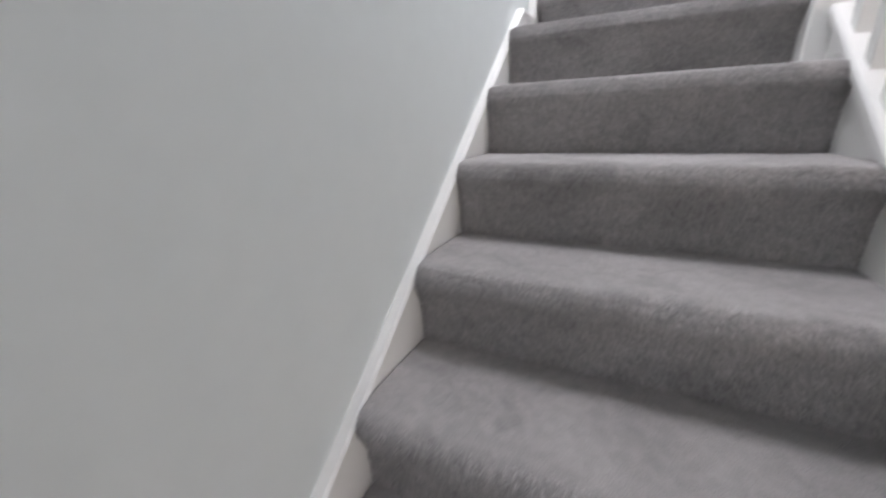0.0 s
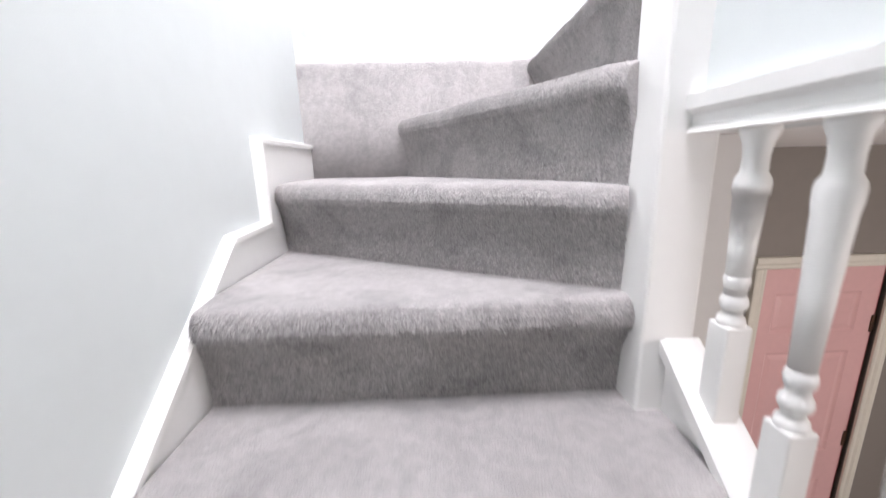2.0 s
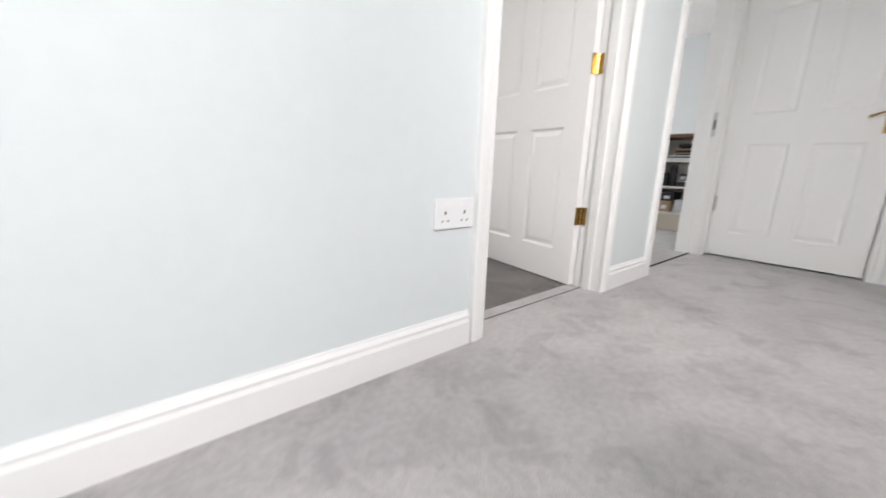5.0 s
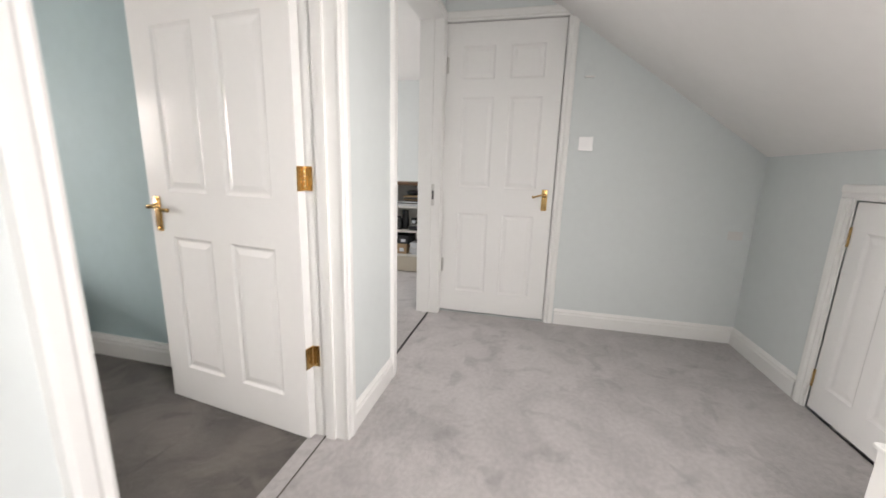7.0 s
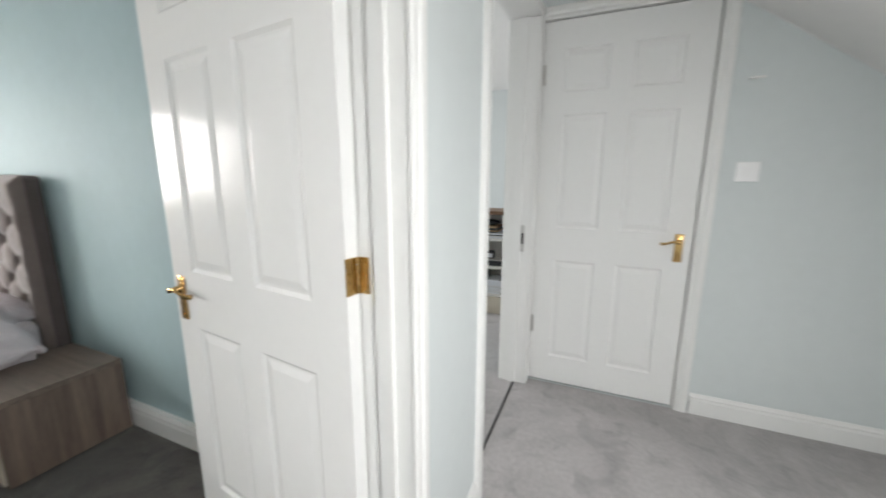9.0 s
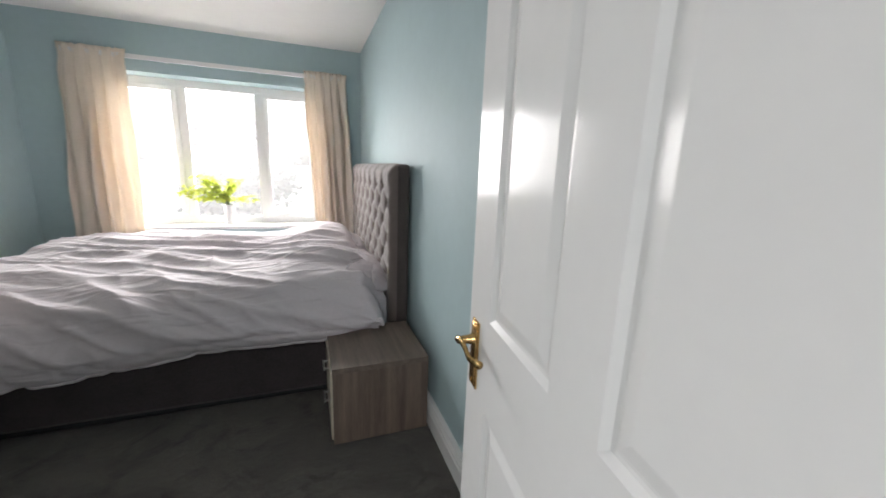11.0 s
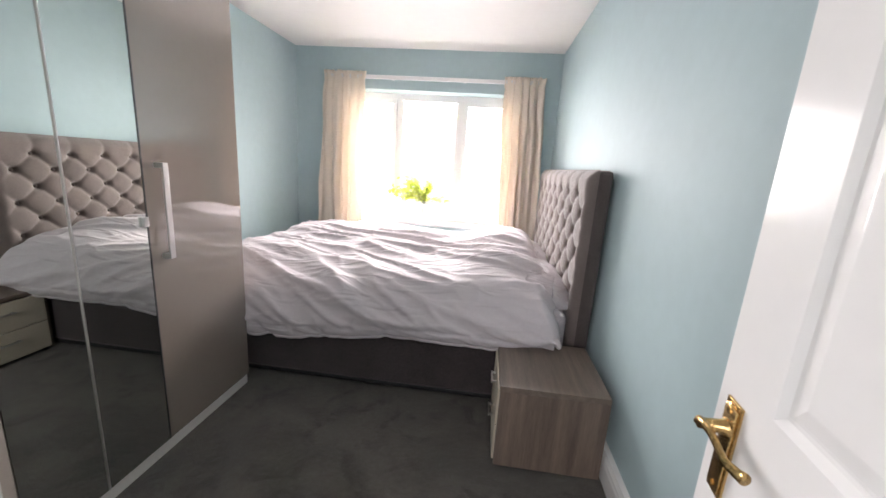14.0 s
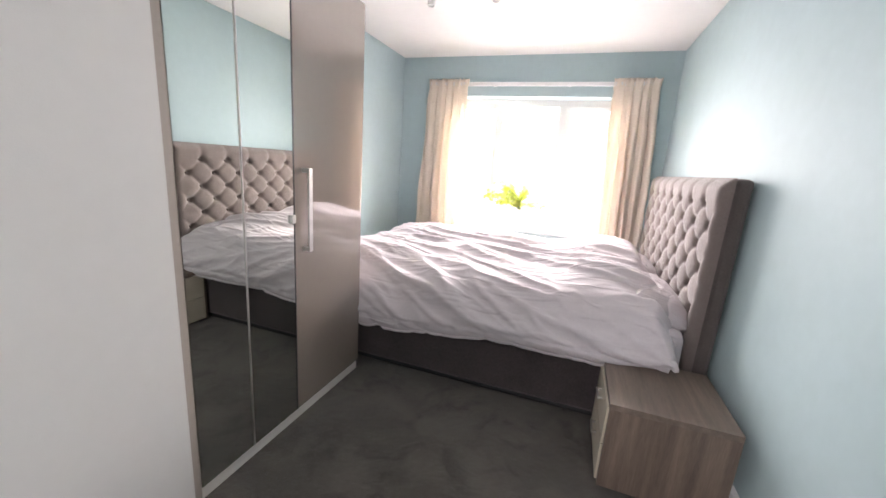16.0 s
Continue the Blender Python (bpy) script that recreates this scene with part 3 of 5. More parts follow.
def right_side():
    y0 = -3.2
    bm = bmesh.new()
    out = [(y0, base_rail_z(y0)), (-0.85, base_rail_z(-0.85)), (-0.85, base_rail_z(-0.85) - 0.34), (y0, base_rail_z(y0) - 0.34)]
    a = [bm.verts.new((0.853, y, z)) for y, z in out]
    b = [bm.verts.new((0.892, y, z)) for y, z in out]
    for i in range(4):
        bm.faces.new((a[i], a[(i + 1) % 4], b[(i + 1) % 4], b[i]))
    bm.faces.new(a)
    bm.faces.new(b)
    part("outer_string", bm, M_TRIM, stairs, "white painted outer string")
    up = Vector((0, -0.79, 1)).normalized()
    cap = [(-0.01, -0.012), (0.06, -0.012), (0.06, 0.006), (0.054, 0.012), (-0.004, 0.012), (-0.01, 0.006)]
    part("base_rail", sweep(bmesh.new(), cap, (0.848, y0, base_rail_z(y0)), (0.848, -0.852, base_rail_z(-0.852)), up=up, side=(1, 0, 0)), M_TRIM, stairs, "white base rail under the balusters")
    # level moulded rail along the foot of the stud wall
    rail = [(0, 0.008), (0.0, -0.012), (0.012, -0.02), (0.012, -0.034), (0.004, -0.046), (0.045, -0.046), (0.062, -0.04), (0.064, -0.024), (0.06, -0.01), (0.064, 0.008)]
    rail = [(o - 0.012, u) for o, u in rail]
    part("top_rail", sweep(bmesh.new(), rail, (0.85, -3.2, -0.28), (0.85, -0.853, -0.28), side=(1, 0, 0)), M_TRIM, stairs, "white moulded rail above the balusters")
    bm = boxes((NEWEL[0], NEWEL[1], HALL_Z, NEWEL[2], NEWEL[3], 2.16), bevel=0.006)
    part("newel_post", bm, M_TRIM, stairs, "square white newel post")


right_side()


def baluster(y):
    z0, z1 = base_rail_z(y) + 0.002, -0.322
    h = z1 - z0
    th = thing("baluster", (0.876, y, z0), "white turned wooden baluster on the stair string", "baluster", "balusters along the stairs")
    block = boxes((-0.0185, -0.0185, -0.02, 0.0185, 0.0185, 0.15), bevel=0.003)
    part("base_block", block, M_TRIM, th)
    bm = bmesh.new()
    turned(bm, [(0.148, 0.0175), (0.153, 0.0178), (0.160, 0.0165), (0.164, 0.0125), (0.170, 0.0125), (0.175, 0.0160), (0.181, 0.0175), (0.188, 0.0165), (0.194, 0.0128), (0.200, 0.0125),
                (0.206, 0.0150), (0.213, 0.0162), (0.220, 0.0152), (0.227, 0.0122), (0.240, 0.0108), (h * 0.4, 0.0128), (h * 0.62, 0.0160), (h * 0.8, 0.0190), (h - 0.09, 0.0205), (h - 0.075, 0.0208),
                (h - 0.068, 0.0195), (h - 0.060, 0.0150), (h - 0.04, 0.0145), (h - 0.024, 0.0165), (h - 0.012, 0.0215), (h, 0.0225)], (0, 0, 0), 24)
    part("spindle", bm, M_TRIM, th, smooth=True)
    return th


for i in range(19):
    baluster(-0.948 - 0.107 * i)

# ---- doors ----


def panel_leaf(parent, w, h, material, rows, stile=0.115, muntin=0.10, thick=0.036, name="panel"):
    """Six-panel leaf in x 0..w, y 0..thick: stiles and rails with moulded panels set into both faces."""
    cols = [(stile, (w - muntin) / 2), ((w + muntin) / 2, w - stile)]
    bm = bmesh.new()
    xs = [0, cols[0][0], cols[0][1], cols[1][0], cols[1][1], w]
    zs = [0] + [z for r in rows for z in r] + [h]
    for i in range(5):
        for j in range(len(zs) - 1):
            if i in (1, 3) and j % 2 == 1:
                continue
            box(bm, xs[i], 0, zs[j], xs[i + 1], thick, zs[j + 1])
    bmesh.ops.remove_doubles(bm, verts=bm.verts, dist=1e-5)
    part("leaf_frame", bm, material, parent)
    for x0, x1 in cols:
        for z0, z1 in rows:
            bm = bmesh.new()
            for face, sgn in ((0.0, 1), (thick, -1)):
                loops = []
                for inset, depth in ((0.0, 0.0), (0.003, 0.002), (0.010, 0.0065), (0.015, 0.007), (0.019, 0.0065), (0.036, 0.0025), (0.039, 0.002)):
                    y = face + sgn * depth
                    loops.append([bm.verts.new(p) for p in ((x0 + inset, y, z0 + inset), (x1 - inset, y, z0 + inset), (x1 - inset, y, z1 - inset), (x0 + inset, y, z1 - inset))])
                for a, b in zip(loops, loops[1:]):
                    for k in range(4):
                        bm.faces.new((a[k], a[(k + 1) % 4], b[(k + 1) % 4], b[k]))
                bm.faces.new(loops[-1])
            part(name, bm, material, parent)


def lever_handle(parent, x, z, y, sgn, turn, material=M_BRASS):
    """Brass lever on a long shaped back plate; y is the leaf's face, sgn its outward side, turn the lever's way."""
    h = part("handle", boxes((x - 0.019, min(y, y + sgn * 0.004), z - 0.08, x + 0.019, max(y, y + sgn * 0.004), z + 0.062), bevel=0.0015), material, parent, "brass back plate with a lever")
    bm = boxes((x - 0.0145, min(y, y + sgn * 0.007), z - 0.072, x + 0.0145, max(y, y + sgn * 0.007), z + 0.054), bevel=0.0015)
    turned(bm, [(0.0, 0.013), (0.006, 0.015), (0.012, 0.010), (0.034, 0.0075), (0.040, 0.0075)] if sgn > 0 else [(0.0, 0.013), (-0.006, 0.015), (-0.012, 0.010), (-0.034, 0.0075), (-0.040, 0.0075)], (x, y, z + 0.022), 14, "y")
    rings = []
    for i in range(13):
        u = i / 12
        cx, cz = x + turn * (-0.006 + 0.088 * u), z + 0.022 + 0.006 * math.sin(u * math.pi * 1.6) - 0.006 * u
        r = 0.0078 - 0.0022 * math.sin(u * math.pi) + (0.0008 if i == 12 else 0)
        rings.append([bm.verts.new((cx, y + sgn * (0.037 - 0.006 * u - 0.012 * max(0.0, u - 0.75) / 0.25) + r * 0.8 * math.cos(k * math.pi / 5), cz + r * math.sin(k * math.pi / 5))) for k in range(10)])
    for a, b in zip(rings, rings[1:]):
        for k in range(10):
            bm.faces.new((a[k], a[(k + 1) % 10], b[(k + 1) % 10], b[k]))
    bm.faces.new(rings[0])
    bm.faces.new(rings[-1])
    part("lever", bm, material, h, smooth=True)
    for dz in (-0.066, 0.048):
        part("screw", turned(bmesh.new(), [(0, 0.0045), (sgn * 0.009, 0.0045)], (x, y, z + dz), 10, "y"), material, h)


ROWS = [(0.158, 0.74), (0.922, 1.52), (1.63, 1.84)]


def casing(name, x0, x1, top, face, out, width=0.06, depth=None, legs=(True, True), label="white moulded door architrave and lining"):
    """Architrave round an opening in a wall along x; face: the wall's plane, out: -1 towards the landing."""
    bm = bmesh.new()
    s = (0, out, 0)
    if legs[0]:
        sweep(bm, ARCHITRAVE, (x0, face, 0), (x0, face, top), up=(-1, 0, 0), side=s)
    if legs[1]:
        sweep(bm, ARCHITRAVE, (x1, face, 0), (x1, face, top), up=(1, 0, 0), side=s)
    sweep(bm, ARCHITRAVE, (x0 - 0.06 * legs[0], face, top), (x1 + 0.06 * legs[1], face, top), up=(0, 0, 1), side=s)
    return structure(name, bm, M_TRIM, label)


# bedroom door: lining, stops, architraves and the open leaf
casing("trim", 1.53, 2.305, 1.995, WALL_N, -1)
casing("trim_bedroom_side", 1.53, 2.305, 1.995, WALL_NB, 1)
structure("door_lining_bedroom", boxes((1.50, WALL_N - 0.002, 0, 1.53, WALL_NB + 0.002, 2.02), (2.305, WALL_N - 0.002, 0, 2.335, WALL_NB + 0.002, 2.02), (1.53, WALL_N - 0.002, 1.995, 2.305, WALL_NB + 0.002, 2.02),
                                       (1.53, WALL_N + 0.04, 0, 1.542, WALL_NB - 0.042, 1.995), (2.293, WALL_N + 0.04, 0, 2.305, WALL_NB - 0.042, 1.995)), M_TRIM, "white door lining with stops")
leaf = thing("door_1", pose(2.3015, WALL_NB + 0.006, 0.008, 0, 0, 82.5), "open white gloss six-panel bedroom door with brass handle", "door", "", "structure")
panel_leaf(leaf, 0.762, 1.975, M_GLOSS, ROWS)
lever_handle(leaf, 0.715, 0.838, 0.036, 1, -1)
lever_handle(leaf, 0.715, 0.838, 0.0, -1, -1)
for z in (0.292, 0.952, 1.70):
    bm = boxes((-0.0035, 0.008, z, 0.0, 0.0385, z + 0.083), bevel=0.0008)
    part("hinge", bm, M_BRASS, leaf, "brass butt hinge")
hinges = thing("hinge_leaves", (2.3035, WALL_NB - 0.042, 0), "brass hinge plates let into the door lining", "hinge", "", "structure")
for z in (0.30, 0.96, 1.708):
    bm = boxes((-0.003, 0.019, z, 0.0005, 0.044, z + 0.083), bevel=0.0008)
    for k in range(5):
        turned(bm, [(z + 0.0166 * k + 0.001, 0.0065), (z + 0.0166 * k + 0.0156, 0.0065)], (-0.004, 0.046, 0), 12)
    for dy in (0.026, 0.036):
        for dz in (0.015, 0.042, 0.068):
            turned(bm, [(-0.0045, 0.0042), (0.0, 0.0042)], (0.0, dy, z + dz), 8, "x")
    part("hinge", bm, M_BRASS, hinges)

# second opening, door standing out of sight
casing("trim_shelf_room", 2.84, 3.70, 1.995, WALL_N, -1)
structure("door_lining_shelf_room", boxes((2.81, WALL_N - 0.002, 0, 2.84, WALL_NB + 0.03, 2.02), (3.70, WALL_N - 0.002, 0, 3.73, WALL_NB + 0.03, 2.02), (2.84, WALL_N - 0.002, 1.995, 3.70, WALL_NB + 0.03, 2.02),
                                          (3.688, WALL_N + 0.05, 0, 3.70, WALL_NB - 0.02, 1.995)), M_TRIM, "white door lining of the second opening")
strike = thing("strike_plate", (3.6975, WALL_N + 0.028, 0.80), "steel strike plate let into the door lining", "strike plate")
part("plate", boxes((-0.002, 0, 0, 0.0, 0.022, 0.15), bevel=0.0005), M_STEEL, strike)
part("latch_hole", boxes((-0.0032, 0.005, 0.045, -0.0022, 0.016, 0.105)), M_DARK, strike)
structure("threshold", boxes((2.84, 0.436, -0.01, 3.70, 0.446, 0.006)), M_DARK, "dark carpet seam in the doorway")
structure("threshold_bedroom", boxes((1.53, 0.468, -0.01, 2.305, 0.474, 0.0015)), M_CARPET_DARK, "carpet seam in the bedroom doorway")

# closed door in the east wall
door2 = thing("door_2", pose(EAST + 0.006, 0.372, 0.012, 0, 0, -90), "closed white six-panel door with brass handle", "door", "", "structure")
panel_leaf(door2, 0.762, 1.975, M_GLOSS, ROWS)
lever_handle(door2, 0.708, 0.862, 0.0, -1, -1)
for z in (0.30, 1.67):
    part("hinge", turned(boxes((0.004, -0.0025, z, 0.022, -0.0002, z + 0.1)), [(z, 0.006), (z + 0.1, 0.006)], (0.012, -0.006, 0), 12), M_STEEL, door2, "steel hinge knuckle")
structure("door_lining_closet", boxes((EAST - 0.002, 0.376, 0, EAST + D, WALL_N - 0.001, 1.99), (EAST - 0.002, -0.43, 0, EAST + D, -0.395, 2.02), (EAST - 0.002, -0.395, 1.992, EAST + D, WALL_N - 0.001, 2.02), (EAST + 0.1, -0.395, 0, EAST + D, 0.376, 1.992)), M_TRIM, "white lining of the closed door")
bm = bmesh.new()
sweep(bm, ARCHITRAVE, (EAST, -0.398, 0), (EAST, -0.398, 1.985), up=(0, -1, 0), side=(-1, 0, 0))
sweep(bm, ARCHITRAVE, (EAST, -0.40, 1.992), (EAST, WALL_N - 0.02, 1.992), up=(0, 0, 1), side=(-1, 0, 0))
structure("trim_closet", bm, M_TRIM, "white architrave of the closed door")

# eaves door
structure("door_lining_eaves", boxes((3.075, KNEE_Y - D, 0, 3.09, KNEE_Y + 0.002, 0.985), (2.545, KNEE_Y - D, 0, 2.56, KNEE_Y + 0.002, 0.985), (2.56, KNEE_Y - D, 0.97, 3.075, KNEE_Y + 0.002, 0.985)), M_TRIM, "white lining of the eaves door")
bm = bmesh.new()
sweep(bm, ARCHITRAVE, (3.08, KNEE_Y, 0), (3.08, KNEE_Y, 0.975), up=(1, 0, 0), side=(0, 1, 0))
sweep(bm, ARCHITRAVE, (2.555, KNEE_Y, 0), (2.555, KNEE_Y, 0.975), up=(-1, 0, 0), side=(0, 1, 0))
sweep(bm, ARCHITRAVE, (2.495, KNEE_Y, 0.975), (3.14, KNEE_Y, 0.975), up=(0, 0, 1), side=(0, 1, 0))
structure("trim_eaves", bm, M_TRIM, "white architrave of the eaves door")
# out of view, added to stop daylight leaking under the eaves door
wall("eaves_light_block", M_BOXING, "unseen closed box that keeps light out behind the eaves door", (2.3, -2.45, -0.3, 3.4, KNEE_Y - D, -0.001), (2.3, -2.45, -0.001, 2.35, KNEE_Y - D, 1.0),
     (3.35, -2.45, -0.001, 3.4, KNEE_Y - D, 1.0), (2.35, -2.45, -0.001, 3.35, -2.4, 1.0), (2.35, -2.4, 0.99, 3.35, KNEE_Y - D, 1.0))
door3 = thing("door_3", pose(3.072, KNEE_Y - 0.004, 0.012, 0, 0, 180), "small white panelled eaves door in the knee wall", "door", "", "structure")
panel_leaf(door3, 0.508, 0.952, M_GLOSS, [(0.13, 0.83)], stile=0.075, muntin=0.07, thick=0.03)
for z in (0.1, 0.76):
    part("hinge", boxes((-0.005, -0.006, z, 0.005, -0.0005, z + 0.085), bevel=0.001), M_BRASS, door3, "dull brass hinge")

# pink door downstairs
door4 = thing("door_4", pose(PX0, HALL_N + 0.02, HALL_Z + 0.008), "closed pink panelled door in the lower hall", "door", "", "structure")
panel_leaf(door4, PX1 - PX0, 1.974, M_PINK, ROWS, stile=0.09, muntin=0.08)
for z in (0.25, 0.95, 1.62):
    part("hinge", boxes((PX1 - PX0 - 0.012, -0.006, z, PX1 - PX0 + 0.006, 0.0, z + 0.09), bevel=0.001), M_BRONZE, door4, "brown metal hinge")
part("leaf_edge", boxes((PX1 - PX0 + 0.0005, 0.001, 0, PX1 - PX0 + 0.006, 0.03, 1.97)), M_PINK_DARK, door4, "red painted hinge edge")
bm = bmesh.new()
for x, d in ((PX0 - 0.004, -1), (PX1 + 0.008, 1)):
    sweep(bm, ARCHITRAVE, (x, HALL_N, HALL_Z), (x, HALL_N, PZ1 + 0.0), up=(d, 0, 0), side=(0, -1, 0))
sweep(bm, ARCHITRAVE, (PX0 - 0.064, HALL_N, PZ1 + 0.0), (PX1 + 0.068, HALL_N, PZ1), up=(0, 0, 1), side=(0, -1, 0))
structure("trim_hall", bm, M_CREAM, "cream architrave round the pink door")

# ---- landing things ----
switch = thing("light_switch", (EAST, -0.563, 1.237), "white plastic light switch on the landing wall", "light switch")
part("plate", boxes((-0.009, -0.044, -0.044, 0, 0.044, 0.044), bevel=0.003), M_UPVC, switch)
part("rocker", boxes((-0.013, -0.011, -0.016, -0.009, 0.011, 0.016), bevel=0.0015), M_UPVC, switch)

socket = thing("wall_socket", (1.388, WALL_N, 0.42), "white double plug socket low on the landing wall", "socket")
part("plate", boxes((-0.073, -0.009, -0.043, 0.073, 0, 0.043), bevel=0.003), M_UPVC, socket)
for dx in (-0.036, 0.036):
    part("rocker", boxes((dx - 0.008, -0.0125, 0.014, dx + 0.008, -0.009, 0.03), bevel=0.001), M_UPVC, socket)
    part("pin_holes", boxes((dx - 0.003, -0.0095, -0.002, dx + 0.003, -0.0088, 0.008), (dx - 0.014, -0.0095, -0.022, dx - 0.007, -0.0088, -0.018), (dx + 0.007, -0.0095, -0.022, dx + 0.014, -0.0088, -0.018)), M_DARK, socket)


def storage_box():
    """White lidded box; its lid is set in, with a dark grip slot."""
    th = thing("laundry_box", (1.68, -1.53, 0), "white lidded laundry box with a dark grip slot", "box")
    w, d, h = 0.45, 0.44, 0.43
    part("body", boxes((0, 0, 0.0, w, 0.018, h), (0, d - 0.018, 0, w, d, h), (0, 0.018, 0, 0.018, d - 0.018, h), (w - 0.018, 0.018, 0, w, d - 0.018, h), (0.018, 0.018, 0.01, w - 0.018, d - 0.018, 0.02), bevel=0.002), M_TRIM, th)
    part("rim", boxes((-0.008, d - 0.035, h, w + 0.008, d + 0.008, h + 0.012), (-0.008, -0.008, h, w + 0.008, 0.035, h + 0.012), (-0.008, 0.035, h, 0.035, d - 0.035, h + 0.012), (w - 0.035, 0.035, h, w + 0.008, d - 0.035, h + 0.012), bevel=0.003), M_TRIM, th)
    lid = part("lid", boxes((0.035, 0.035, h - 0.01, w - 0.035, d - 0.035, h + 0.035), bevel=0.006), M_TRIM, th)
    part("grip_slot", boxes((0.12, d - 0.036, h + 0.014, w - 0.09, d - 0.0335, h + 0.03)), M_DARK, lid, "dark grip slot")


storage_box()

hook = thing("wall_hook", (EAST, -0.545, 1.655), "small painted hook plate above the light switch", "hook")
part("plate", boxes((-0.004, -0.03, -0.03, 0, 0.03, 0.03), bevel=0.002), M_WHITE_WALL, hook)
part("peg", boxes((-0.022, -0.03, -0.022, -0.003, 0.025, -0.014), bevel=0.002), M_TRIM, hook)

# ---- room with shelves ----


def shelf_unit():
    x, y, w, d, h = 4.75, 0.515, 0.69, 0.34, 0.89
    th = thing("shelf_unit", pose(x, y, 0.0), "full white shelf unit with a brown wooden top", "shelf")
    for k in (0, 1):
        part("side_panel", boxes((0, k * (w - 0.018), 0, d, k * (w - 0.018) + 0.018, h), bevel=0.001), M_SHELF, th)
    part("back_panel", boxes((d - 0.008, 0.018, 0.0, d, w - 0.018, h)), M_SHELF, th)
    for z in (0.05, 0.16, 0.41, 0.66):
        part("shelf", boxes((0, 0.018, z, d - 0.008, w - 0.018, z + 0.02), bevel=0.001), M_SHELF, th)
    part("top", boxes((-0.01, -0.005, h, d, w + 0.005, h + 0.03), bevel=0.002), M_WALNUT, th, "brown wooden top board")
    part("plinth", boxes((0.01, 0.018, 0, 0.025, w - 0.018, 0.05)), M_SHELF, th)
    part("base_board", boxes((-0.02, 0.018, 0.006, 0.0, w - 0.1, 0.158), bevel=0.002), M_DRAWER, th, "cream base board")
    rnd = random.Random(5)
    on = "things on the shelves"

    def stack(yy, z, ww, dd, n, label, stuffs):
        b = thing("paper_stack", (x + 0.01, y + yy, z), label, "papers", on)
        for k in range(n):
            o, p = rnd.uniform(-0.012, 0.012), rnd.uniform(0, 0.03)
            part("sheaf", boxes((0.015 + o, p, k * 0.0115, dd + o, ww - p, k * 0.0115 + 0.0105), bevel=0.001), stuffs[k % len(stuffs)], b)

    def box_thing(yy, z, ww, dd, hh, m, label, lid=True):
        b = thing("storage_box", (x + 0.012, y + yy, z), label, "box", on)
        part("body", boxes((0, 0, 0, dd, ww, hh), bevel=0.003), m, b)
        if lid:
            part("lid", boxes((-0.003, -0.003, hh * 0.72, dd + 0.003, ww + 0.003, hh + 0.003), bevel=0.003), m, b)
        part("label_patch", boxes((-0.0045, ww * 0.15, hh * 0.25, -0.0035, ww * 0.4, hh * 0.6)), M_PAPER, b, "white paper label")

    stack(0.14, 0.68, 0.46, 0.27, 4, "loose stack of pale papers and magazines on a shelf", (M_PAPER, M_POT, M_BLACK))
    stack(0.33, 0.7265, 0.18, 0.22, 5, "dark magazines heaped on the paper stack", (M_BLACK, M_BOX, M_BLACK))
    bag = thing("leather_pouch", (x + 0.05, y + 0.335, 0.7845), "soft black pouch lying on the magazines", "pouch", on)
    bm = bmesh.new()
    bmesh.ops.create_uvsphere(bm, u_segments=18, v_segments=10, radius=1.0)
    for v in bm.verts:
        v.co = Vector((0.08 + v.co.x * 0.08, 0.08 + v.co.y * 0.085, 0.026 + v.co.z * 0.026 * (1 + 0.3 * v.co.y)))
    part("body", bm, M_BLACK, bag, smooth=True)
    part("flap", boxes((0.0, 0.02, 0.03, 0.006, 0.14, 0.044), bevel=0.002), M_BLACK, bag)
    # black gadgets on the middle shelf
    jug = thing("coffee_jug", (x + 0.08, y + 0.575, 0.43), "black plastic jug with a loop handle on a shelf", "jug", on)
    part("body", turned(bmesh.new(), [(0, 0.046), (0.01, 0.05), (0.07, 0.047), (0.12, 0.036), (0.132, 0.036), (0.128, 0.03)], (0, 0, 0), 24), M_BLACK, jug, smooth=True)
    bm = bmesh.new()
    rings = []
    for k in range(9):
        a = math.pi * (k / 8 - 0.5)
        c = Vector((-0.01, -0.04 - 0.032 * math.cos(a), 0.07 + 0.045 * math.sin(a)))
        rings.append([bm.verts.new(c + Vector((0.006 * math.cos(q * 1.26), 0.0, 0.006 * math.sin(q * 1.26)))) for q in range(5)])
    for r0, r1 in zip(rings, rings[1:]):
        for q in range(5):
            bm.faces.new((r0[q], r0[(q + 1) % 5], r1[(q + 1) % 5], r1[q]))
    part("handle", bm, M_BLACK, jug, smooth=True)
    bottle = thing("black_flask", (x + 0.11, y + 0.505, 0.43), "tall black flask standing on a shelf", "flask", on)
    part("body", turned(bmesh.new(), [(0, 0.032), (0.006, 0.034), (0.145, 0.034), (0.155, 0.028)], (0, 0, 0), 20), M_BLACK, bottle, smooth=True)
    part("cap", turned(bmesh.new(), [(0.154, 0.03), (0.195, 0.03), (0.2, 0.026)], (0, 0, 0), 20), M_BLACK, bottle)
    gadget = thing("desk_scale", (x + 0.03, y + 0.28, 0.43), "small black and silver gadget on a shelf", "gadget", on)
    part("body", boxes((0, 0, 0, 0.16, 0.17, 0.045), bevel=0.01), M_BLACK, gadget)
    part("plate", boxes((0.01, 0.01, 0.0455, 0.14, 0.16, 0.056), bevel=0.004), M_STEEL, gadget)
    part("head", boxes((0.06, 0.10, 0.0565, 0.12, 0.16, 0.12), bevel=0.008), M_BLACK, gadget)
    part("screen", boxes((0.056, 0.11, 0.066, 0.0595, 0.15, 0.10)), M_PAPER, gadget)
    # boxes on the lower shelf
    box_thing(0.46, 0.18, 0.19, 0.26, 0.105, M_BOX, "plain brown card box on the bottom shelf", False)
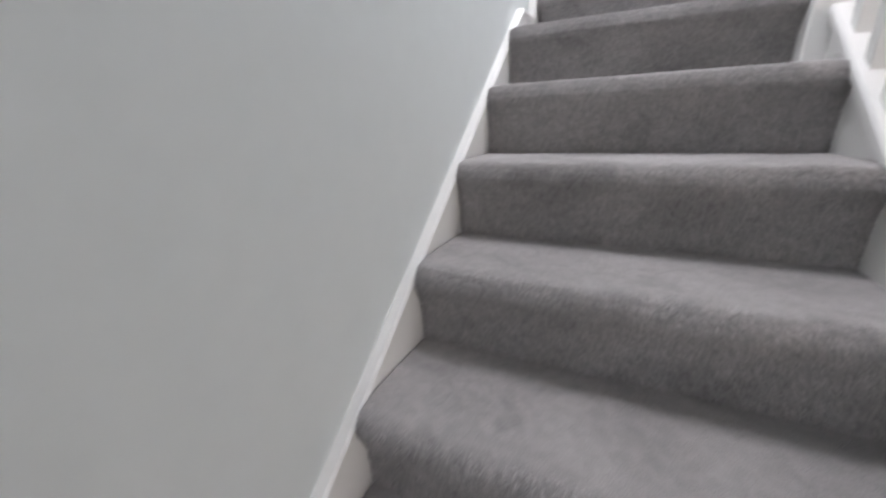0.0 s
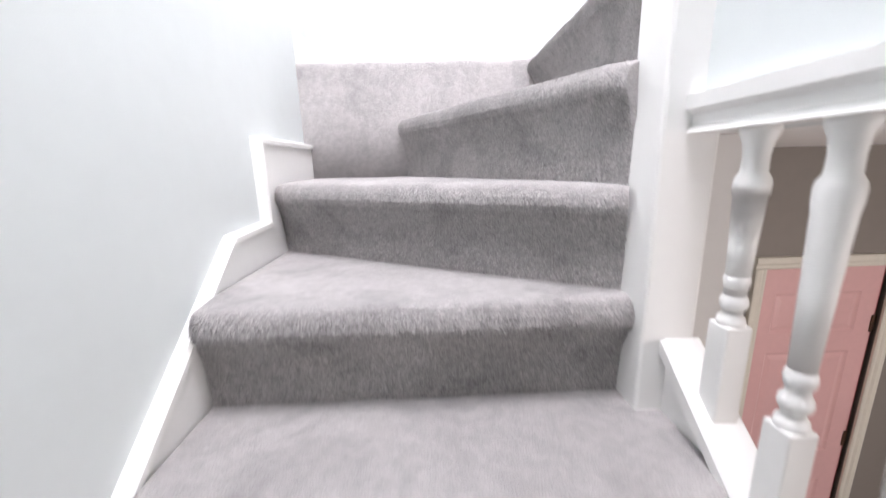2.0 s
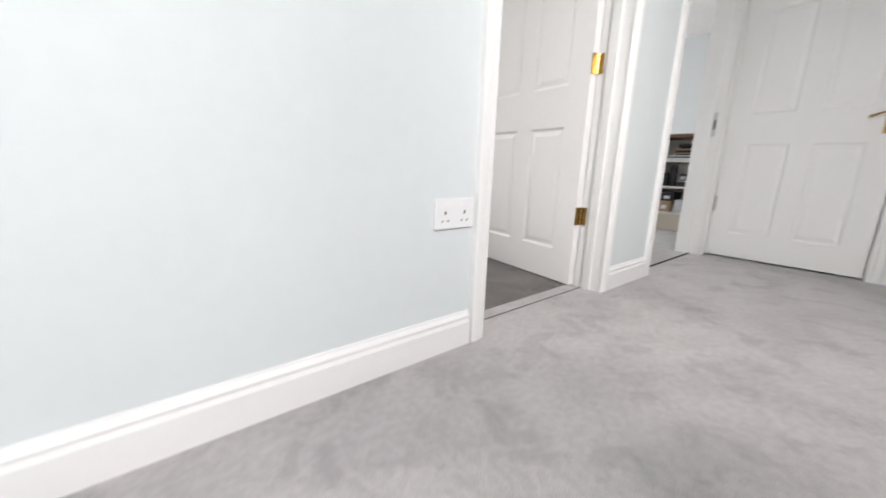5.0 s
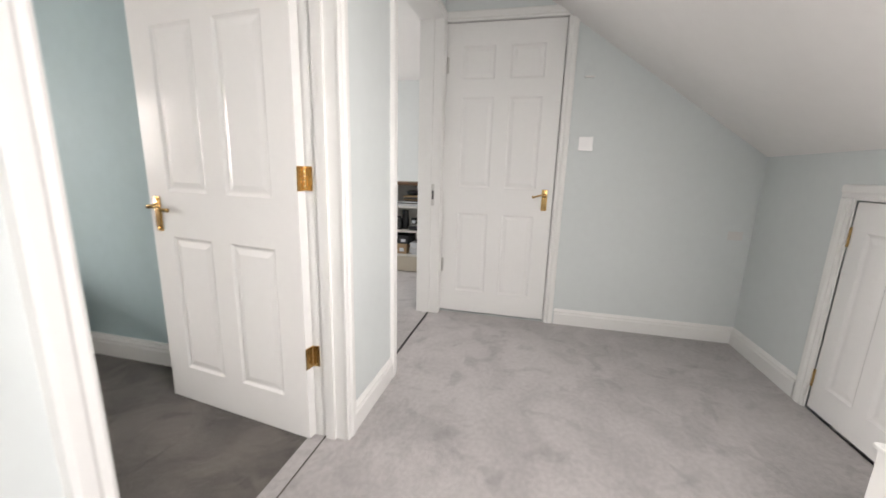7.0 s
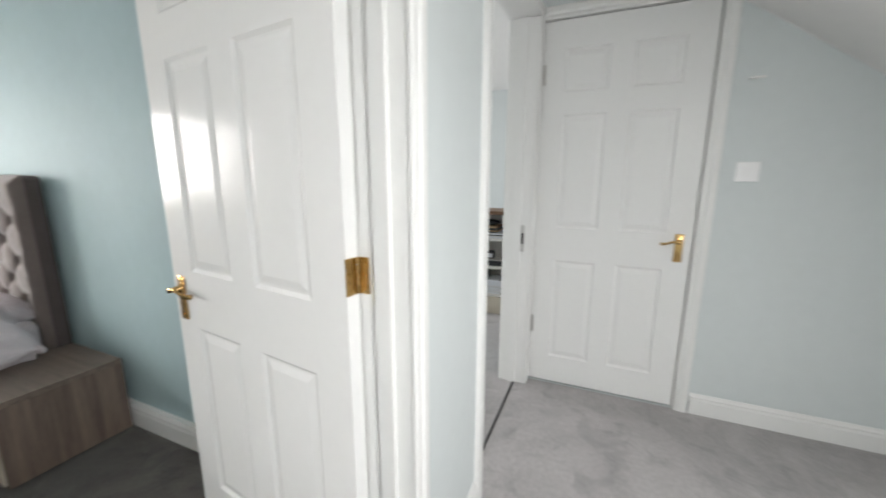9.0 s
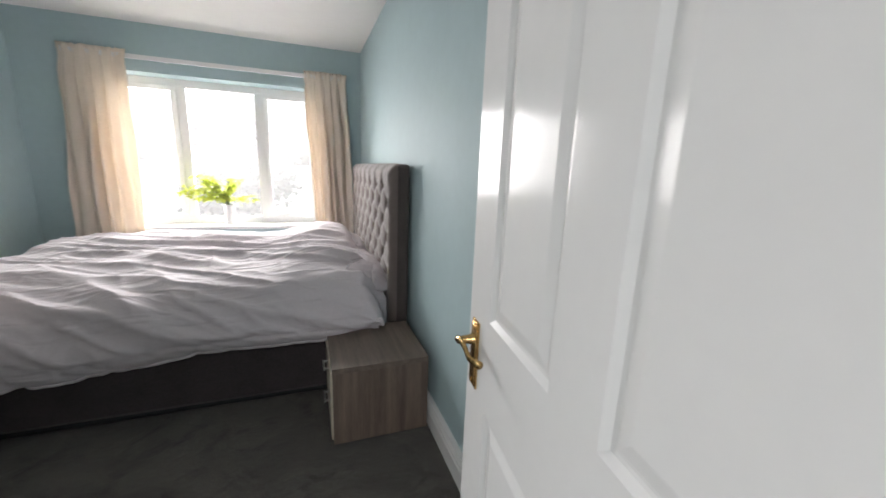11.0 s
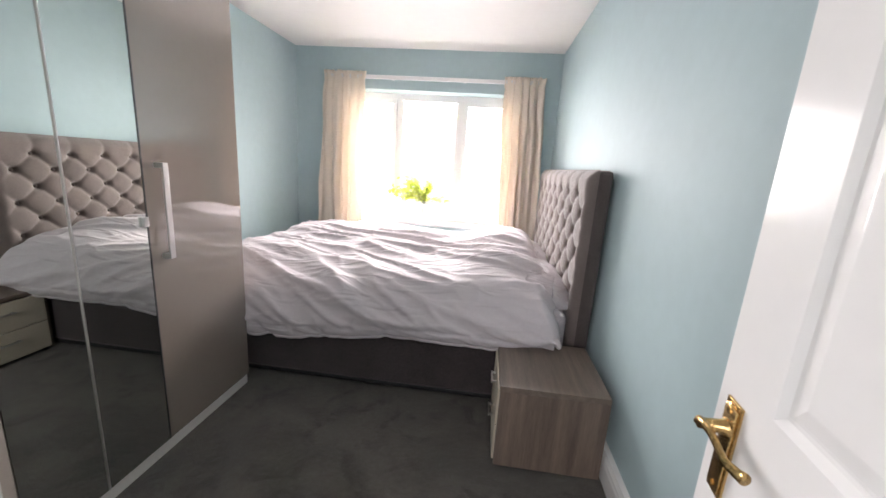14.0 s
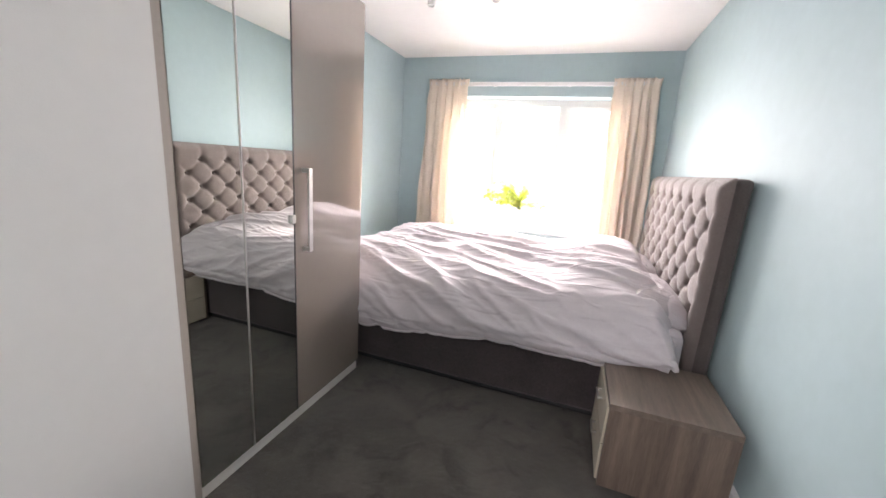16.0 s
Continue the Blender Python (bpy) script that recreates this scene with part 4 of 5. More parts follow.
    box_thing(0.44, 0.286, 0.2, 0.22, 0.085, M_BLACK, "black lidded box on top of the card box")
    stack(0.27, 0.18, 0.17, 0.24, 6, "pile of white paper packs on the bottom shelf", (M_PAPER, M_POT))
    box_thing(0.28, 0.2505, 0.14, 0.2, 0.05, M_PAPER, "small white carton on the paper packs")


shelf_unit()

# ---- bedroom things ----


def window():
    y = BY1 + 0.19
    th = thing("window_1", (0, y, 0), "white plastic three-light bedroom window", "window", "", "structure")
    xs = [WX0, 1.03, 1.665, WX1]
    fr = 0.055
    part("window_frame", boxes((WX0, 0, WZ0, WX1, 0.06, WZ0 + fr), (WX0, 0, WZ1 - fr, WX1, 0.06, WZ1), (WX0, 0, WZ0 + fr, WX0 + fr, 0.06, WZ1 - fr), (WX1 - fr, 0, WZ0 + fr, WX1, 0.06, WZ1 - fr), bevel=0.003), M_UPVC, th)
    for x in xs[1:3]:
        part("mullion", boxes((x - 0.03, 0.002, WZ0 + fr, x + 0.03, 0.058, WZ1 - fr), bevel=0.003), M_UPVC, th)
    for i in range(3):
        a, b = xs[i] + (fr if i == 0 else 0.03), xs[i + 1] - (fr if i == 2 else 0.03)
        z0, z1 = WZ0 + fr, WZ1 - fr
        s = 0.045 if i != 1 else 0.012
        if s > 0.02:
            part("sash", boxes((a, -0.012, z0, b, 0.03, z0 + s), (a, -0.012, z1 - s, b, 0.03, z1), (a, -0.012, z0 + s, a + s, 0.03, z1 - s), (b - s, -0.012, z0 + s, b, 0.03, z1 - s), bevel=0.004), M_UPVC, th)
            hx = b - 0.03 if i == 0 else a + 0.012
            part("window_handle", boxes((hx, -0.03, 1.18, hx + 0.02, -0.012, 1.24), (hx + 0.004, -0.042, 1.12, hx + 0.016, -0.028, 1.22), bevel=0.003), M_UPVC, th, "white window handle")
        else:
            part("glazing_bead", boxes((a, 0.0, z0, b, 0.03, z0 + s), (a, 0.0, z1 - s, b, 0.03, z1), (a, 0, z0, a + s, 0.03, z1), (b - s, 0, z0, b, 0.03, z1), bevel=0.002), M_UPVC, th)
        pane = part("pane", boxes((a + s - 0.004, 0.018, z0 + s - 0.004, b - s + 0.004, 0.024, z1 - s + 0.004)), M_GLASS, th)
        pane.visible_shadow = False
    part("window_sill", boxes((WX0 - 0.03, -0.225, WZ0 - 0.028, WX1 + 0.03, -0.001, WZ0 + 0.002), bevel=0.006), M_UPVC, th, "white window board")


window()

rail = thing("curtain_rail", (0, BY1 - 0.06, 1.965), "white curtain track over the window", "curtain rail")
part("track", boxes((0.335, -0.012, 0.0, 2.415, 0.012, 0.035), bevel=0.004), M_UPVC, rail)
for x in (0.38, 1.0, 1.7, 2.37):
    part("bracket", boxes((x - 0.012, 0.012, 0.004, x + 0.012, 0.062, 0.03), bevel=0.002), M_UPVC, rail)


def curtain(x0t, x1t, x0b, x1b, seed):
    """Pleated curtain: gathered heading, folds that open out downwards."""
    th = thing("curtain", (0, BY1 - 0.075, 0), "cream cotton curtain drawn open beside the window", "curtain", "pair of curtains")
    rnd = random.Random(seed)
    folds = 5
    ph = [rnd.uniform(-0.5, 0.5) for _ in range(folds + 2)]
    nx, nz = 90, 50
    z0, z1 = 0.42, 2.028
    bm = bmesh.new()
    g = []
    for j in range(nz + 1):
        v = j / nz
        z = z1 + (z0 - z1) * v
        row = []
        for i in range(nx + 1):
            u = i / nx
            xa, xb = x0t + (x0b - x0t) * v ** 1.2, x1t + (x1b - x1t) * v ** 1.2
            k = u * folds
            wob = ph[int(k)] * (1 - k % 1) + ph[int(k) + 1] * (k % 1) + 0.8 * noise.noise(Vector((u * 3, v * 1.5, seed)))
            amp = (0.006 + 0.034 * min(1, v * 2.2)) * (0.75 + 0.9 * noise.noise(Vector((k * 0.7, v * 1.6, seed + 4))))
            y = amp * math.sin(2 * math.pi * (k + 0.7 * wob * (0.3 + v))) + 0.012 * noise.noise(Vector((k * 2.6, v * 2.2, seed + 9))) * min(1, v * 4)
            gather = math.exp(-((v - 0.055) / 0.035) ** 2)
            y += (0.011 * math.exp(-v * 7) - 0.006 * gather) * math.sin(2 * math.pi * (folds * 2.6 * u + 0.6 * noise.noise(Vector((u * 6, 0, seed)))))
            pinch = 1 - 0.05 * gather + 0.05 * noise.noise(Vector((v * 5, seed, 2)))
            x = (xa + xb) / 2 + (xb - xa) * (u - 0.5) * pinch + 0.010 * math.cos(2 * math.pi * k) * (1 - v) + 0.012 * noise.noise(Vector((k, v * 3, seed + 7)))
            row.append(bm.verts.new((x, y, z + (0.012 * noise.noise(Vector((u * 14, 0, seed))) if j == 0 else 0) + (0.01 * math.sin(2 * math.pi * k + 1) if j == nz else 0))))
        g.append(row)
    for j in range(nz):
        for i in range(nx):
            bm.faces.new((g[j][i], g[j][i + 1], g[j + 1][i + 1], g[j + 1][i]))
    ob = part("cloth", bm, M_CURTAIN, th, smooth=True)
    so = ob.modifiers.new("thickness", "SOLIDIFY")
    so.thickness = 0.003
    part("heading_tape", boxes((x0t + 0.01, 0.012, 1.93, x1t - 0.01, 0.016, 1.99)), M_CURTAIN, th)


curtain(0.315, 0.745, 0.25, 0.735, 3)
curtain(2.06, 2.44, 2.15, 2.52, 8)


def bed():
    th = thing("bed", (0, 0, 0), "double divan bed with a dark grey velvet base", "bed")
    part("divan_base", boxes((0.42, 2.50, 0.03, 2.455, 4.12, 0.30), bevel=0.02), M_DIVAN, th, "dark grey velvet divan base")
    part("base_hem", boxes((0.425, 2.506, 0.012, 2.45, 4.115, 0.034), bevel=0.004), M_BLACK, th, "dark lining hem under the base")
    for x in (0.5, 1.4, 1.5, 2.38):
        for y in (2.6, 4.0):
            part("glide", turned(bmesh.new(), [(0, 0.025), (0.02, 0.025)], (x, y, 0), 12), M_BLACK, th)
    part("mattress", boxes((0.42, 2.51, 0.30, 2.45, 4.11, 0.52), bevel=0.04), M_PILLOW, th, "mattress under the duvet")


bed()


def headboard():
    """Deep-buttoned velvet headboard against the wall; the front faces the bed."""
    y0, y1, z0, z1, x_front, x_back = 2.555, 4.26, 0.0, 1.218, 2.462, 2.575
    th = thing("headboard", (0, 0, 0), "mink grey velvet headboard with deep buttoned tufting", "headboard")
    py, pz = 0.22, 0.20
    rows_z = [1.10 - k * pz / 2 for k in range(7)]
    buttons = []
    for k, z in enumerate(rows_z):
        off = 0.0 if k % 2 else py / 2
        y = y0 + 0.12 + off
        while y < y1 - 0.08:
            buttons.append((y, z))
            y += py
    bnp = np.array(buttons)

    def depth(y, z):
        edge = min(y - y0, y1 - y, z1 - z)
        rim = 0.045 * (1 - min(1.0, edge / 0.06)) ** 2
        if z < 0.42:
            return rim
        a = (y - (y0 + 0.12)) / py
        b = (z - 1.10) / pz
        p, q = a + b, a - b
        d = np.min(np.hypot(bnp[:, 0] - y, bnp[:, 1] - z))
        puff = abs(math.cos(math.pi * p)) * abs(math.cos(math.pi * q))
        crease = 0.008 * (1 - min(1.0, puff * 4.5) ** 0.5) + 0.014 * (1 - puff) ** 1.5
        pit = 0.026 * math.exp(-(d / 0.022) ** 2)
        if z > 1.11:
            fz = ((y - (y0 + 0.12 + py / 2)) / py) % 1.0
            crease = 0.012 * (1 - min(1.0, 1.6 * math.sin(math.pi * fz)) ** 0.5)
        w = min(1.0, max(0.0, min(y - y0, y1 - y) - 0.03) / 0.08)
        return rim + (max(crease, 0) + pit) * w

    ny, nz = 176, 100
    bm = bmesh.new()
    g = []
    for j in range(nz + 1):
        z = 0.32 + (z1 - 0.32) * j / nz
        g.append([bm.verts.new((x_front + depth(y0 + (y1 - y0) * i / ny, z), y0 + (y1 - y0) * i / ny, z)) for i in range(ny + 1)])
    for j in range(nz):
        for i in range(ny):
            bm.faces.new((g[j][i], g[j][i + 1], g[j + 1][i + 1], g[j + 1][i]))
    part("tufted_front", bm, M_HEAD, th, smooth=True)
    part("border", boxes((x_front + 0.042, y0 - 0.0, 0.005, x_back, y1, z1 - 0.003), bevel=0.02), M_HEAD_SHADED, th, "plain velvet side and back")
    for y, z in buttons:
        if z > 0.5:
            bm = bmesh.new()
            bmesh.ops.create_uvsphere(bm, u_segments=8, v_segments=6, radius=0.011)
            for v in bm.verts:
                v.co = Vector((x_front + 0.036 + v.co.x * 0.6, y + v.co.y, z + v.co.z))
            part("button", bm, M_HEAD, th, smooth=True)


headboard()


def folds(x, s):
    """Soft billows and long rolls that sweep from the foot of the bed towards the near side; s runs across the bed and down its side."""
    bend = noise.noise(Vector((x * 0.9, s * 0.9, 3.0)))
    c = s - (0.30 + 0.14 * max(0.0, s - 1.2)) * x + 0.16 * bend
    roll = 1 - abs(noise.noise(Vector((x * 0.85 + 0.3 * bend, c * 4.6, 1.0)))) * 2.0
    thin = 1 - abs(noise.noise(Vector((x * 1.3, c * 9.5 + 0.5 * bend, 6.0)))) * 2.2
    cross = 1 - abs(noise.noise(Vector((x * 4.2 + s * 2.0, s * 4.5 - x * 2.5, 5)))) * 2.6
    m = 0.5 + 0.5 * noise.noise(Vector((x * 1.7, s * 1.9, 8)))
    return 0.044 * max(0, roll) ** 1.8 * (0.3 + m) + 0.024 * max(0, thin) ** 2.4 * (1.25 - m) + 0.006 * max(0, cross) ** 3 + 0.034 * noise.noise(Vector((x * 1.5, s * 1.7, 9))) - 0.012


def duvet():
    th = thing("duvet", (0, 0, 0), "crumpled pale mauve-grey duvet spread over the bed", "duvet")
    x0, x1 = 0.36, 2.405
    nx, ns = 190, 170
    prof = []
    # section across the bed: far drop, rise, near shoulder, near drop
    path = [(4.17, 0.40), (4.165, 0.52), (4.12, 0.585), (4.0, 0.615), (3.6, 0.63), (3.1, 0.63), (2.75, 0.615), (2.58, 0.585), (2.48, 0.53), (2.425, 0.455), (2.40, 0.39), (2.405, 0.335), (2.435, 0.295)]
    seg = [0.0]
    for a, b in zip(path, path[1:]):
        seg.append(seg[-1] + math.dist(a, b))
    for k in range(ns + 1):
        s = seg[-1] * k / ns
        i = max(q for q in range(len(seg) - 1) if seg[q] <= s + 1e-9)
        u = (s - seg[i]) / (seg[i + 1] - seg[i])
        i0, i3 = max(0, i - 1), min(len(path) - 1, i + 2)
        c = []
        for d in (0, 1):
            p0, p1, p2, p3 = path[i0][d], path[i][d], path[i + 1][d], path[i3][d]
            c.append(0.5 * (2 * p1 + (p2 - p0) * u + (2 * p0 - 5 * p1 + 4 * p2 - p3) * u * u + (3 * p1 - p0 - 3 * p2 + p3) * u ** 3))
        prof.append(c)
    bm = bmesh.new()
    g = []
    for k, (y, z) in enumerate(prof):
        y2, z2 = prof[min(k + 1, ns)]
        y1, z1 = prof[max(k - 1, 0)]
        t = Vector((0, y2 - y1, z2 - z1)).normalized()
        nrm = Vector((0, t.z, -t.y))
        if nrm.z < -0.2 or (abs(nrm.z) <= 0.2 and (nrm.y > 0) != (y > 3.3)):
            nrm = -nrm
        row = []
        for i in range(nx + 1):
            x = x0 + (x1 - x0) * i / nx
            drop = 0.10 * max(0.0, 1 - (x1 - x) / 0.10) ** 2 + 0.20 * max(0.0, 1 - (x - x0) / 0.10) ** 2
            hump = 0.075 * math.exp(-((x - 2.12) / 0.22) ** 2 - ((y - 3.75) / 0.45) ** 2) + 0.05 * math.exp(-((x - 2.15) / 0.25) ** 2 - ((y - 2.9) / 0.4) ** 2)
            hem = 0.014 * noise.noise(Vector((x * 2.2, 0, 7)))
            side = max(0.0, min(1.0, (2.52 - y) / 0.08))
            d = folds(x, seg[-1] * k / ns) + side * (0.016 * noise.noise(Vector((x * 5.5 + z * 6, z * 2.5, 21))) + 0.010 * max(0.0, 1 - abs(noise.noise(Vector((x * 7 + z * 11, z * 3, 33)))) * 2.6) ** 2)
            near = max(0.0, min(1.0, (0.44 - z) / 0.13)) if y < 2.6 else 0.0
            d = d * (1 - 0.3 * near) - 0.03 * near ** 3
            q = max(0.0, min(1.0, (x - 1.1) / 0.55))
            corner = max(0.0, (x - 2.2) / 0.205)
            lift = (0.066 * q * q * (3 - 2 * q) + 0.05 * corner ** 3) * near
            row.append(bm.verts.new((x + 0.01 * noise.noise(Vector((y * 4, z * 4, x))) - 0.03 * corner ** 2 * near, y + nrm.y * d, z + nrm.z * d + hump * max(0, nrm.z) - drop * max(0, nrm.z) + hem * near + lift)))
        g.append(row)
    for k in range(ns):
        for i in range(nx):
            bm.faces.new((g[k][i], g[k][i + 1], g[k + 1][i + 1], g[k + 1][i]))
    edge = [v.co.copy() for v in g[-1]]
    ob = part("cover", bm, M_DUVET, th, smooth=True)
    so = ob.modifiers.new("thickness", "SOLIDIFY")
    so.thickness, so.offset = 0.02, -1
    bm = bmesh.new()
    rings = [[bm.verts.new(p + Vector((0, 0.007 * math.cos(q * 1.047), 0.007 * math.sin(q * 1.047) - 0.004))) for q in range(6)] for p in edge]
    for r0, r1 in zip(rings, rings[1:]):
        for q in range(6):
            bm.faces.new((r0[q], r0[(q + 1) % 6], r1[(q + 1) % 6], r1[q]))
    part("hem", bm, M_DUVET, th, "stitched hem of the cover", smooth=True)
    return th


duvet()


def pillow(y, tilt, x=2.345, z=0.452):
    th = thing("pillow", pose(x, y, z + 0.055, 0, tilt, 0), "grey-mauve cotton pillow against the headboard", "pillow", "pillows on the bed")
    bm = bmesh.new()
    bmesh.ops.create_grid(bm, x_segments=24, y_segments=32, size=1.0)
    for v in bm.verts:
        u, w = v.co.x, v.co.y
        t = max(0.0, (1 - u ** 4) * (1 - w ** 4)) ** 0.5
        wr = 0.008 * noise.noise(Vector((u * 4, w * 4, y)))
        v.co = Vector((u * 0.115 * (1 - 0.06 * w * w), w * 0.34 * (1 - 0.05 * u * u), 0.075 * t + wr))
    part("case", bm, M_PILLOW, th, smooth=True).modifiers.new("thickness", "SOLIDIFY").thickness = -0.06


pillow(2.97, 16)
pillow(3.68, 16)


def nightstand():
    x0, x1, y0, y1, h = 2.122, 2.542, 2.06, 2.48, 0.37
    th = thing("bedside_cabinet", (x0, y0, 0), "grey oak bedside cabinet with two cream drawers", "bedside cabinet")
    w, d = x1 - x0, y1 - y0
    part("top", boxes((0, 0, h - 0.024, w, d, h), bevel=0.0015), M_OAK_TOP, th, "grey oak laminate top")
    for y in (0.001, d - 0.019):
        part("side_panel", boxes((0.002, y, 0.012, w, y + 0.018, h - 0.0245), bevel=0.001), M_OAK, th)
    part("back_panel", boxes((w - 0.008, 0.02, 0.02, w - 0.001, d - 0.02, h - 0.026)), M_OAK, th)
    part("bottom", boxes((0.02, 0.019, 0.02, w - 0.01, d - 0.019, 0.036)), M_OAK, th)
    for z0, z1 in ((0.022, 0.178), (0.184, 0.340)):
        f = part("drawer", boxes((-0.006, 0.022, z0, 0.012, d - 0.022, z1), bevel=0.0015), M_DRAWER, th, "cream drawer front")
        zc = (z0 + z1) / 2 + 0.02
        part("handle", boxes((-0.028, d / 2 - 0.045, zc - 0.005, -0.02, d / 2 + 0.045, zc + 0.005), (-0.022, d / 2 - 0.04, zc - 0.004, -0.005, d / 2 - 0.032, zc + 0.004), (-0.022, d / 2 + 0.032, zc - 0.004, -0.005, d / 2 + 0.04, zc + 0.004), bevel=0.0015), M_STEEL, f, "steel bar handle")
    for x in (0.03, w - 0.03):
        for y in (0.03, d - 0.03):
            part("foot", turned(bmesh.new(), [(0, 0.014), (0.0125, 0.014)], (x, y, 0), 12), M_BLACK, th)


nightstand()


def wardrobe():
    x0, x1, y0, y1, h = 0.10, 0.84, 1.393, 2.393, 1.90
    th = thing("wardrobe", (x0, y0, 0), "tall wardrobe with cappuccino gloss and mirrored doors", "wardrobe")
    w, L = x1 - x0, y1 - y0
    part("side_panel", boxes((0, L - 0.018, 0, w - 0.022, L, h), bevel=0.001), M_CARCASS, th)
    part("side_panel", boxes((0, 0, 0, w, 0.034, h), bevel=0.001), M_CARCASS, th, "taupe end panel and filler strip")
    part("top_panel", boxes((0, 0.034, h - 0.018, w - 0.022, L - 0.018, h)), M_CARCASS, th)
    part("back_panel", boxes((0, 0.034, 0.06, 0.008, L - 0.018, h - 0.02)), M_CARCASS, th)
    part("plinth", boxes((w - 0.04, 0.034, 0.0, w - 0.012, L, 0.055), bevel=0.001), M_SHELF, th, "pale plinth strip")
    part("door", boxes((w - 0.02, 0.504, 0.058, w, L - 0.0, h - 0.004), bevel=0.0015), M_CAPP, th, "cappuccino high-gloss door")
    for a, b in ((0.037, 0.255), (0.259, 0.499)):
        d = part("mirror_door", boxes((w - 0.02, a, 0.058, w - 0.004, b, h - 0.004)), M_CARCASS, th, "mirror-faced door")
        part("mirror", boxes((w - 0.004, a, 0.058, w, b, h - 0.004)), M_MIRROR, d, "silver mirror sheet")
    part("edge_strip", boxes((w - 0.012, 0.2555, 0.058, w + 0.004, 0.2585, h - 0.004)), M_STEEL, th, "bright strip between the mirrors")
    part("edge_strip", boxes((w - 0.012, 0.4995, 0.058, w + 0.002, 0.5035, h - 0.004)), M_BLACK, th, "dark gap beside the gloss door")
    part("catch", boxes((w, 0.478, 0.915, w + 0.012, 0.498, 0.95), bevel=0.003), M_STEEL, th, "small steel catch on the mirror edge")
    part("handle", boxes((w + 0.028, 0.548, 0.79, w + 0.036, 0.570, 1.135), (w, 0.548, 0.79, w + 0.03, 0.570, 0.808), (w, 0.548, 1.117, w + 0.03, 0.570, 1.135), bevel=0.001), M_STEEL, th, "brushed steel bow handle")


wardrobe()


def plant():
    x, y, z = 1.36, BY1 + 0.09, WZ0 + 0.002
    th = thing("potted_plant", (x, y, z), "bushy yellow-green plant in a white pot on the window board", "plant")
    part("pot", turned(bmesh.new(), [(0, 0.032), (0.004, 0.035), (0.12, 0.046), (0.17, 0.050), (0.178, 0.054), (0.19, 0.054), (0.19, 0.047), (0.17, 0.045)], (0, 0, 0), 28), M_POT, th, smooth=False)
    part("soil", turned(bmesh.new(), [(0.165, 0.0445), (0.176, 0.040), (0.178, 0.01)], (0, 0, 0), 20), M_SOIL, th)
    rnd = random.Random(11)
    leaf_me = bpy.data.meshes.new("leaf")
    leaf_me.from_pydata([(0, 0, 0), (0.014, 0.010, 0.002), (0.03, 0.012, 0.0), (0.05, 0.0, -0.006), (0.03, -0.012, 0.0), (0.014, -0.010, 0.002), (0.026, 0, 0.004)], [],
                        [(0, 1, 6), (1, 2, 6), (2, 3, 6), (3, 4, 6), (4, 5, 6), (5, 0, 6)])
    leaf_me.materials.append(M_LEAF)
    for k in range(34):
        a = rnd.uniform(0, 2 * math.pi)
        spread, hgt = rnd.uniform(0.08, 0.32), rnd.uniform(0.05, 0.29)
        ca, sa = math.cos(a), math.sin(a) * 0.38
        bm = bmesh.new()
        rings = []
        n = 7
        pts = [Vector((ca * spread * (u / n) ** 1.3 - 0.07 * (u / n), sa * spread * (u / n) ** 1.3, 0.17 + hgt * math.sin(u / n * 1.7))) for u in range(n + 1)]
        for p in pts:
            rings.append([bm.verts.new(p + Vector((0.0022 * math.cos(q * 2.1), 0.0022 * math.sin(q * 2.1), 0))) for q in range(3)])
        for r0, r1 in zip(rings, rings[1:]):
            for q in range(3):
                bm.faces.new((r0[q], r0[(q + 1) % 3], r1[(q + 1) % 3], r1[q]))
        part("stem", bm, M_STEM, th)
        for u in range(3, n + 1):
            for q in range(3):
                lf = new("leaf", leaf_me)
                lf.parent = th
                s = rnd.uniform(0.8, 1.55)
                lf.matrix_basis = pose(*pts[u], rnd.uniform(-40, 40), rnd.uniform(-40, 40), math.degrees(a) + rnd.uniform(-110, 110)) @ Matrix.Scale(s, 4)


plant()


def spot_bar():
    th = thing("ceiling_spotlight", (1.07, 3.14, CEIL), "white ceiling spotlight bar, switched off", "ceiling light")
    part("bar", boxes((-0.3, -0.02, -0.014, 0.3, 0.02, 0.0), bevel=0.003), M_TRIM, th)
    for x in (-0.21, 0.21):
        sp = part("spot", turned(bmesh.new(), [(-0.03, 0.010), (-0.032, 0.024), (-0.086, 0.026), (-0.088, 0.021), (-0.078, 0.019)], (x, 0, 0.0), 20), M_TRIM, th)
        part("arm", turned(bmesh.new(), [(-0.034, 0.006), (-0.012, 0.006)], (x, 0, 0), 10), M_STEEL, sp)


spot_bar()

plate = thing("blank_plate", (EAST, -1.49, 0.70), "small painted-over blank plate on the landing wall", "wall plate")
part("cover", boxes((-0.005, -0.04, -0.027, 0.0, 0.04, 0.027), bevel=0.002), M_BOXING, plate)

# ---- outside ----
GROUND = -5.6


def outside():
    bm = bmesh.new()
    for x0, y0, x1, y1 in ((-1500, -1500, 1500, 1500),):
        vs = [bm.verts.new(p) for p in ((x0, y0, GROUND), (x1, y0, GROUND), (x1, y1, GROUND), (x0, y1, GROUND))]
        bm.faces.new(vs)
    tagged(part("ground", bm, M_GROUND), "ground behind the house, coloured pale in place of glare", "", "", "structure")


outside()


